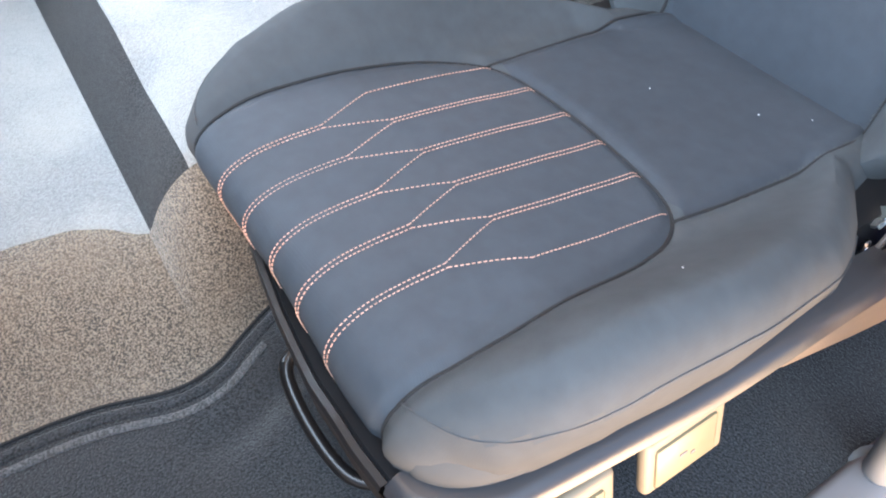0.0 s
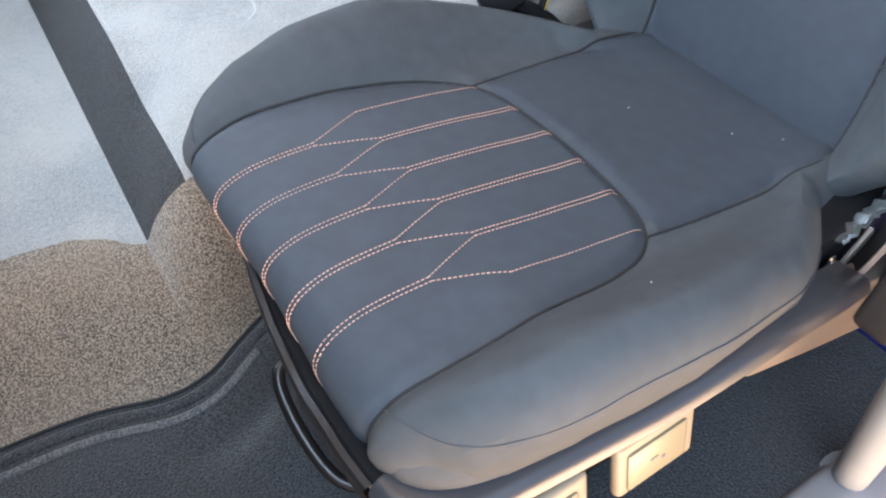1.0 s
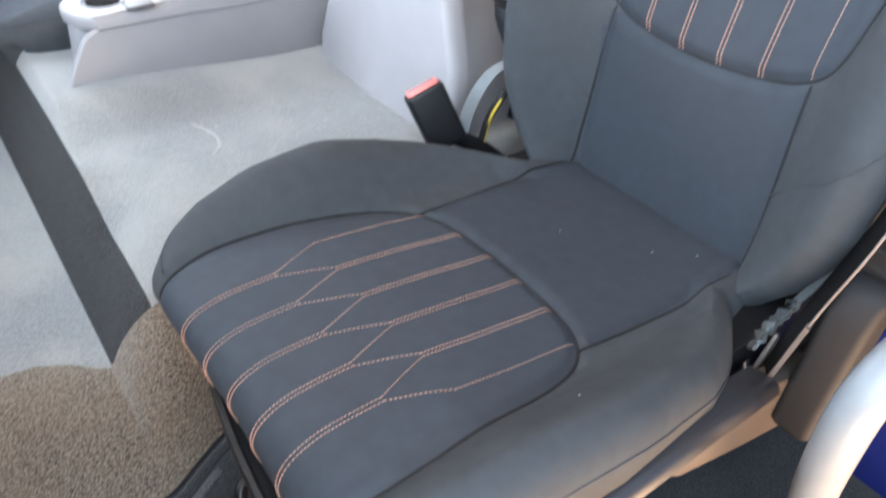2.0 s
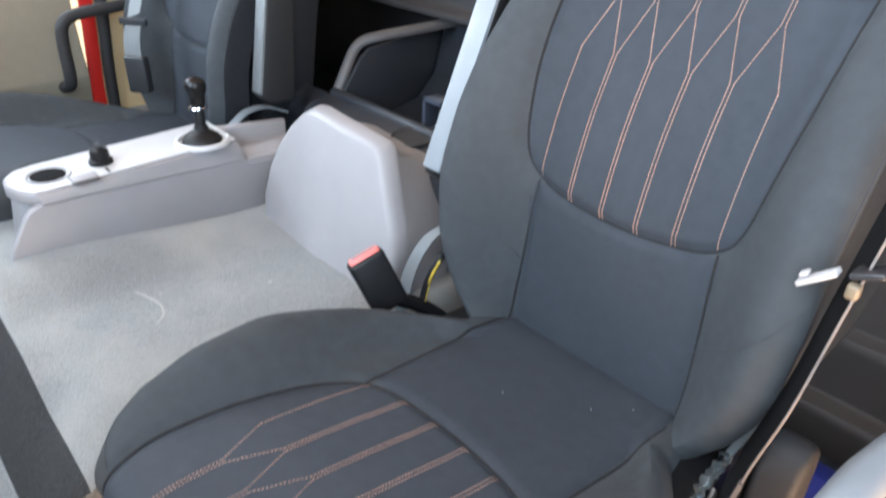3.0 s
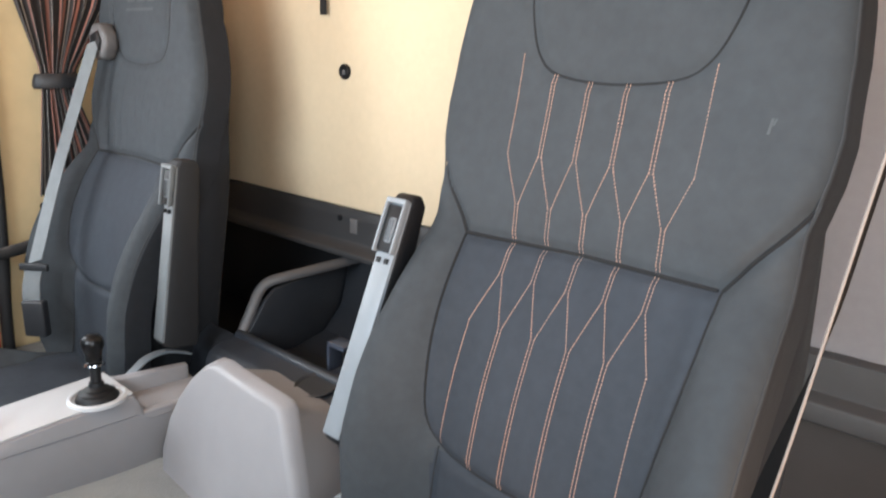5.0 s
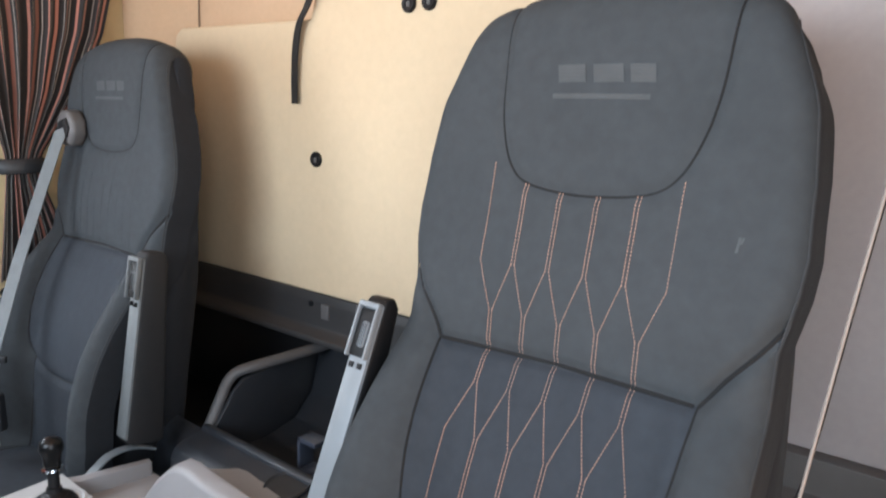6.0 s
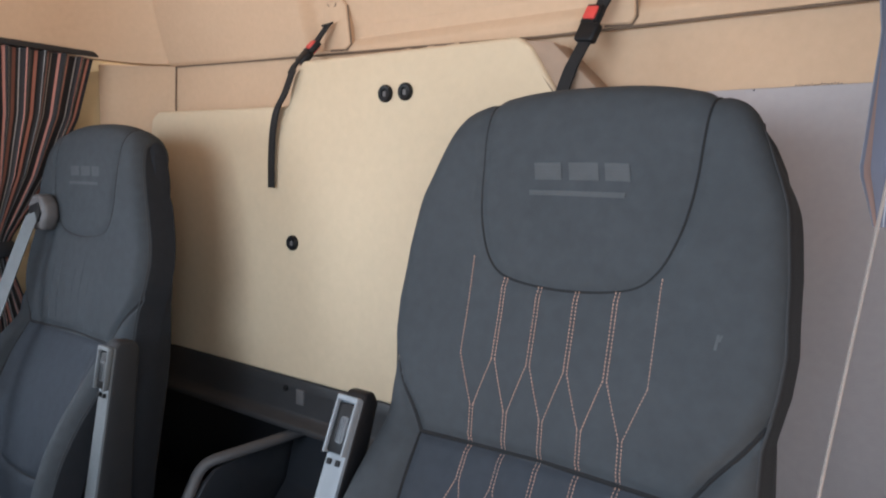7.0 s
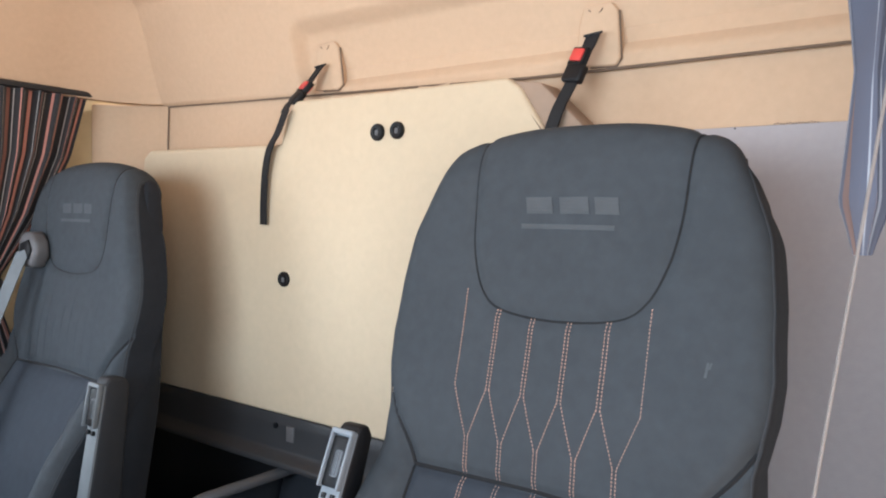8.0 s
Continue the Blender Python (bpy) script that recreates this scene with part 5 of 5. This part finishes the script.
# ---- retaining straps of the bunk ----
def strap(x, z, pts, at, drop, lab):
    """Strap from its anchor plate; at: how far along it the buckle sits."""
    root = thing("retaining_strap", (x, 0.33, z), lab, "strap", "bunk straps")
    plate = [(x - 0.034, z - 0.052), (x - 0.034, z + 0.02), (x - 0.022, z + 0.046), (x + 0.026, z + 0.048), (x + 0.036, z + 0.034), (x + 0.044, z - 0.045), (x + 0.036, z - 0.056)]
    bm = prism(plate, "y", -0.009, 0.012, 0.004, 3)
    for v in bm.verts:
        v.co.y += lining_y(v.co.z, x)
    p = part("plate", bm, M_BEIGE, root, "beige moulded anchor plate")
    on = lambda a, b, d: (x + a, lining_y(z + b, x) - d, z + b)
    part("plate_edge", tube([on(0.0365, 0.034, 0.003), on(0.0445, -0.045, 0.003), on(0.036, -0.0565, 0.003), on(-0.01, -0.0545, 0.003)], 0.0020, 6), M_JOINT, p, "dark shadow gap along the plate")
    part("bolt", turned([(0.0075, 0), (0.0075, 0.002), (0.004, 0.003), (0.003, 0.001)], on(0.004, 0.012, 0.008), (0, -1, -0.29), 16), M_DARK, p, "dark bolt head")
    part("hook_mark", tube([on(a, b, 0.0095) for a, b in ((-0.014, 0.040), (-0.008, 0.034), (0.0, 0.032), (0.007, 0.035), (0.011, 0.040))], 0.0012, 6), M_JOINT, p)
    part("strap_slot", prism([(x - 0.002, z - 0.004), (x + 0.020, z - 0.004), (x + 0.018, z - 0.034), (x + 0.006, z - 0.034)], "y", lining_y(z - 0.018, x) - 0.0125, lining_y(z - 0.018, x) - 0.006, 0.001), M_BLACK, p, "dark slot behind the strap")
    line = spline(pts, 30)
    part("webbing", ribbon(line, (0.97, -0.2, 0.10), 0.027, 0.003), M_WEBDARK, root, "black strap")
    part("end_bar", tube([(pts[0][0] - 0.016, pts[0][1] - 0.002, pts[0][2] - 0.001), (pts[0][0] + 0.016, pts[0][1] - 0.002, pts[0][2] + 0.002)], 0.0022, 8), M_BLACK, root, "black end bar in the slot")
    i = int(at * 29)
    a, b = Vector(line[i - 2]), Vector(line[i + 2])
    d = (b - a).normalized()
    w = Vector((0.97, -0.2, 0.10))
    w = (w - d * w.dot(d)).normalized()
    m = Matrix.Translation(line[i]) @ Matrix((w, d.cross(w), d)).transposed().to_4x4()
    bkl = part("buckle", box(-0.020, 0.020, -0.008, 0.008, 0.004, 0.036, 0.005, 3, m), M_BLACK, root, "black plastic buckle")
    part("button", box(-0.018, 0.007, -0.0095, 0.0095, -0.022, 0.0, 0.003, 2, m), M_RED, bkl, "red release button")
    part("button_frame", joined(box(-0.021, 0.012, -0.0065, 0.0065, -0.026, 0.004, 0.003, 2, m), box(-0.019, 0.010, -0.0085, 0.0085, 0.0, 0.007, 0.002, 2, m)), M_BLACK, bkl)
    part("bar", tube([m @ Vector((-0.018, -0.0088, 0.017)), m @ Vector((0.012, -0.0088, 0.017)), m @ Vector((0.016, -0.0084, 0.022))], 0.0012, 6), M_ARM, bkl, "bright ridge across the buckle")
    if drop:
        part("loose_end", ribbon(spline(drop, 24), (1, -0.3, 0), 0.030, 0.003), M_WEBDARK, root, "hanging black strap end")
    return root


strap(-0.716, 1.585, [(-0.717, 0.345, 1.580), (-0.734, 0.335, 1.553), (-0.747, 0.322, 1.525), (-0.763, 0.300, 1.500), (-0.770, 0.290, 1.480)], 0.52, [(-0.762, 0.288, 1.482), (-0.783, 0.284, 1.436), (-0.808, 0.284, 1.404), (-0.825, 0.287, 1.359), (-0.833, 0.289, 1.297), (-0.835, 0.290, 1.238)], "black retaining strap with red buckle and hanging end")
strap(-0.094, 1.569, [(-0.091, 0.345, 1.563), (-0.096, 0.335, 1.540), (-0.104, 0.328, 1.522), (-0.112, 0.318, 1.489), (-0.120, 0.305, 1.461), (-0.130, 0.297, 1.433), (-0.150, 0.286, 1.36)], 0.26, None, "black retaining strap with red buckle, pulled tight")
# needle marks in the wall cloth
nm = thing("wall_stitch_marks", (0.21, 0.376, 1.405), "short row of dark stitch marks in the rear wall cloth", "stitch marks")
for i in range(15):
    x = 0.181 + i * 0.004
    part("stitch_mark", box(x, x + 0.0018, 0.3728, 0.3760, 1.4042 + 0.0008 * math.sin(i * 1.7), 1.4053 + 0.0008 * math.sin(i * 1.7), 0), M_MIDGREY, nm, smooth=False)
part("pin_hole", box(0.126, 0.1285, 0.3725, 0.3760, 1.400, 1.4025, 0), M_DARK, nm, smooth=False)


# ---- curtains ----
def curtain(name, x, fn, label, waves, depth, ztop, zbot, swell=None, cloth=M_CURTAIN):
    """A gathered drape: fn(z) gives its two ends along y."""
    nu, nv = 150, 60
    verts, uvs, faces = [], [], []
    for j in range(nv):
        z = ztop + (zbot - ztop) * j / (nv - 1)
        a, b = fn(z)
        amp = depth * (0.5 + 0.5 * min(1, (b - a) / 0.2)) * (swell(z) if swell else 1.0)
        for i in range(nu):
            u = i / (nu - 1)
            ph = u * waves * 2 * math.pi
            w = 0.25 * math.sin(ph * 0.5 + 1 + 2 * z)
            verts.append((x + amp * (math.sin(ph + 0.6 * math.sin(3 * z)) + w), a + (b - a) * u + 0.3 * amp * math.cos(ph), z))
            uvs.append((u * 5.0, z))
    for j in range(nv - 1):
        for i in range(nu - 1):
            faces.append((j * nu + i, j * nu + i + 1, (j + 1) * nu + i + 1, (j + 1) * nu + i))
    root = thing(name, (x, sum(fn(zbot)) / 2, zbot), label, "curtain", "side curtains")
    ob = part("drape", (verts, faces), cloth, root)
    layer = ob.data.uv_layers.new(name="UVMap")
    for lo in ob.data.loops:
        layer.data[lo.index].uv = uvs[lo.vertex_index]
    return root


def left_ends(z):
    ys = [0.80, 0.90, 1.04, 1.077, 1.11, 1.25, 1.40, 1.565]
    a = float(np.interp(z, ys, [-0.11, -0.095, -0.075, -0.070, -0.075, -0.11, -0.14, -0.17]))
    b = float(np.interp(z, ys, [0.075, 0.05, 0.005, 0.000, 0.015, 0.11, 0.18, 0.225]))
    return a, b


lc = curtain("window_curtain", -1.455, left_ends, "dark curtain with orange and white stripes, tied back", 9, 0.013, 1.562, 0.80)
part("tie_band", tube(spline([(-1.478, -0.075, 1.077), (-1.445, -0.085, 1.076), (-1.428, -0.035, 1.077), (-1.445, 0.012, 1.078), (-1.478, 0.005, 1.077)], 24), 0.005, 8, 0.018), M_DARK, lc, "dark tie band")
part("curtain_rail", box(-1.475, -1.435, -1.2, 0.245, 1.556, 1.570, 0.003), M_DARK, lc, "dark curtain rail")


def right_ends(z):
    zs = [1.235, 1.28, 1.34, 1.39, 1.50, 1.72]
    return float(np.interp(z, zs, [-0.045, -0.075, -0.07, -0.065, -0.10, -0.118])), float(np.interp(z, zs, [-0.01, 0.025, 0.02, 0.01, 0.05, 0.07]))


rc = curtain("window_curtain", 0.334, right_ends, "striped curtain tied beside the doorway, daylight in its slate colour", 5, 0.020, 1.72, 1.235, lambda z: float(np.interp(z, [1.235, 1.28, 1.39, 1.5, 1.72], [0.5, 1.1, 0.75, 1.3, 1.4])), M_CURTAINLIT)
part("curtain_rail", box(0.315, 0.4495, -0.119, 0.12, 1.715, 1.728, 0.003), M_DARK, rc, "dark curtain rail")

# ---- passenger belt ----
pb = thing("seat_belt", (-1.30, -0.1, 0.55), "grey passenger seat belt from the seat shoulder", "seat belt", "seat belts")
ring = [(-1.354, 1.152), (-1.348, 1.192), (-1.326, 1.212), (-1.290, 1.212), (-1.266, 1.190), (-1.264, 1.158), (-1.284, 1.130), (-1.335, 1.130)]
guide = part("belt_guide", prism(ring, "y", 0.006, 0.040, 0.010, 4), M_MIDGREY, pb, "grey plastic shoulder guide")
part("guide_slot", prism([(-1.334, 1.150), (-1.330, 1.184), (-1.292, 1.194), (-1.279, 1.172), (-1.292, 1.150)], "y", 0.002, 0.0075, 0.001), M_BLACK, guide, "dark slot")
part("webbing", ribbon(spline([(-1.308, 0.001, 1.170), (-1.318, -0.035, 1.07), (-1.322, -0.080, 0.95), (-1.312, -0.122, 0.85), (-1.270, -0.195, 0.69)], 30), (0.75, 0.55, 0.35), 0.036, 0.0024), M_WEB, pb, "grey webbing strap")
part("tongue", box(-0.034, 0.034, -0.005, 0.005, -0.008, 0.008, 0.003, 2, Matrix.Translation((-1.268, -0.200, 0.678)) @ Matrix.Rotation(radians(35), 4, "Z")), M_DARK, pb, "dark belt tongue")
part("lower_webbing", ribbon(spline([(-1.268, -0.200, 0.675), (-1.266, -0.212, 0.63), (-1.262, -0.215, 0.57), (-1.258, -0.205, 0.53)], 16), (0.75, 0.55, 0.2), 0.044, 0.003), M_WEB, pb, "folded grey webbing")
part("buckle_case", box(-0.026, 0.026, -0.012, 0.012, -0.055, 0.03, 0.005, 3, Matrix.Translation((-1.258, -0.212, 0.575)) @ Matrix.Rotation(radians(35), 4, "Z")), M_DARK, pb, "dark buckle case")

part("buckle_stalk", ribbon(spline([(-0.905, -0.215, 0.490), (-0.900, -0.186, 0.515), (-0.900, -0.158, 0.535), (-0.900, -0.130, 0.552), (-0.900, -0.088, 0.554), (-0.900, -0.04, 0.535)], 24), (1, 0.2, 0), 0.020, 0.004), M_ARM, pb, "pale curved buckle stalk")

# ---- grab handle by the far pillar ----
gh = thing("grab_handle", (-1.42, -0.24, 0.55), "black tubular grab handle on the far pillar", "grab handle")
part("tube", tube(spline([(-1.49, -0.11, 0.690), (-1.43, -0.14, 0.690), (-1.405, -0.20, 0.687), (-1.40, -0.285, 0.680), (-1.40, -0.315, 0.660), (-1.40, -0.322, 0.62), (-1.40, -0.325, 0.53), (-1.47, -0.325, 0.50)], 50), 0.014, 12), M_RUBBER, gh, "black grip")
for z in (0.715, 0.765):
    part("pillar_knob", turned([(0.010, 0), (0.013, 0.006), (0.010, 0.014), (0.004, 0.016)], (-1.498, -0.085, z), (1, 0, 0), 14), M_BLACK, gh, "small black knob")

# ---- things by the doorway ----
dh = thing("door_step_handle", (0.34, -0.2, 0.16), "curved grey grab handle low beside the doorway", "grab handle")
part("arc", tube(spline([(0.346, -0.200, 0.164), (0.346, -0.250, 0.28), (0.345, -0.308, 0.43), (0.345, -0.332, 0.53), (0.345, -0.326, 0.577), (0.348, -0.29, 0.602), (0.352, -0.22, 0.606), (0.372, -0.14, 0.605), (0.446, -0.09, 0.60)], 60), 0.018, 14), M_ARM, dh, "blue-grey curved tube")
part("foot", turned([(0.018, 0.0), (0.030, 0.0), (0.031, 0.004), (0.026, 0.008), (0.019, 0.012), (0.018, 0.02)], (0.346, -0.199, 0.1625), (0, -0.4, 0.9), 20), M_ARM, dh, "flared mounting foot")
bp = thing("blue_panel", (0.30, 0.0, 0.16), "blue painted panel behind the handle", "panel")
part("panel", box(0.215, 0.440, -0.012, 0.018, 0.152, 0.385, 0.004), M_BLUE, bp, "glossy blue panel")
sp = thing("sill_cover", (0.36, -0.5, 0.15), "grey plastic door sill cover", "sill cover")
part("cover", prism([(0.315, 0.152), (0.325, 0.175), (0.36, 0.185), (0.40, 0.18), (0.42, 0.10), (0.42, 0.0), (0.405, 0.0), (0.39, 0.152)], "y", -1.34, -0.125, 0.005), M_GREY, sp, "grey moulded cover")

# ---- marks on the tunnel carpet ----
st = thing("carpet_stain", (-0.55, -0.49, 0.412), "pale dried tide mark on the worn tunnel carpet", "stain")
mark = spline([(-0.604, -0.499), (-0.585, -0.492), (-0.565, -0.486), (-0.546, -0.483), (-0.525, -0.486), (-0.510, -0.494), (-0.500, -0.506)], 26)
part("tide_mark", ribbon([(x, y, tunnel_height(x, y) + 0.0006 + 0.0002 * math.sin(i)) for i, (x, y) in enumerate(mark)], [(0.3 * math.sin(i * 1.3), 1.0, 0) for i in range(26)], 0.004, 0.0006), M_STAIN, st)
for x, y, r in ((-0.498, -0.318, 0.004), (-0.527, -0.364, 0.003), (-0.575, -0.470, 0.003)):
    part("fleck", turned([(r, -0.001), (r * 0.8, 0.0006), (r * 0.3, 0.0009)], (x, y, tunnel_height(x, y)), (0, 0, 1), 9), M_STAIN, st)

# ---- lint on the seat ----
for x, y in ((0.065, -0.20), (0.097, -0.158), (-0.02, -0.265), (0.20, -0.47)):
    p = CUS.at(x, CUS.along(y), 0.0008)
    lt = thing("lint", tuple(p), "tiny white fleck of lint on the seat cloth", "lint", "lint flecks")
    part("fleck", box(p.x - 0.0007, p.x + 0.0007, p.y - 0.0005, p.y + 0.0005, p.z - 0.0006, p.z + 0.0003, 0.0002, 1), M_LINT, lt)

# pale scuff on the shoulder of the driver seat
sc = thing("scuff_mark", tuple(BAK.at(0.19, BAK.along(1.10), 0.001)), "faint pale scuff on the seat shoulder cloth", "scuff")
for dx, dz, w, h in ((0.0, 0.0, 0.0030, 0.016), (0.004, 0.009, 0.0022, 0.007)):
    part("smear", patch(BAK, [(0.188 + dx, BAK.along(1.095 + dz)), (0.188 + dx + w, BAK.along(1.095 + dz)), (0.190 + dx + w, BAK.along(1.095 + dz + h)), (0.190 + dx, BAK.along(1.095 + dz + h))], 0.0, 0.0007), M_SCUFF, sc)
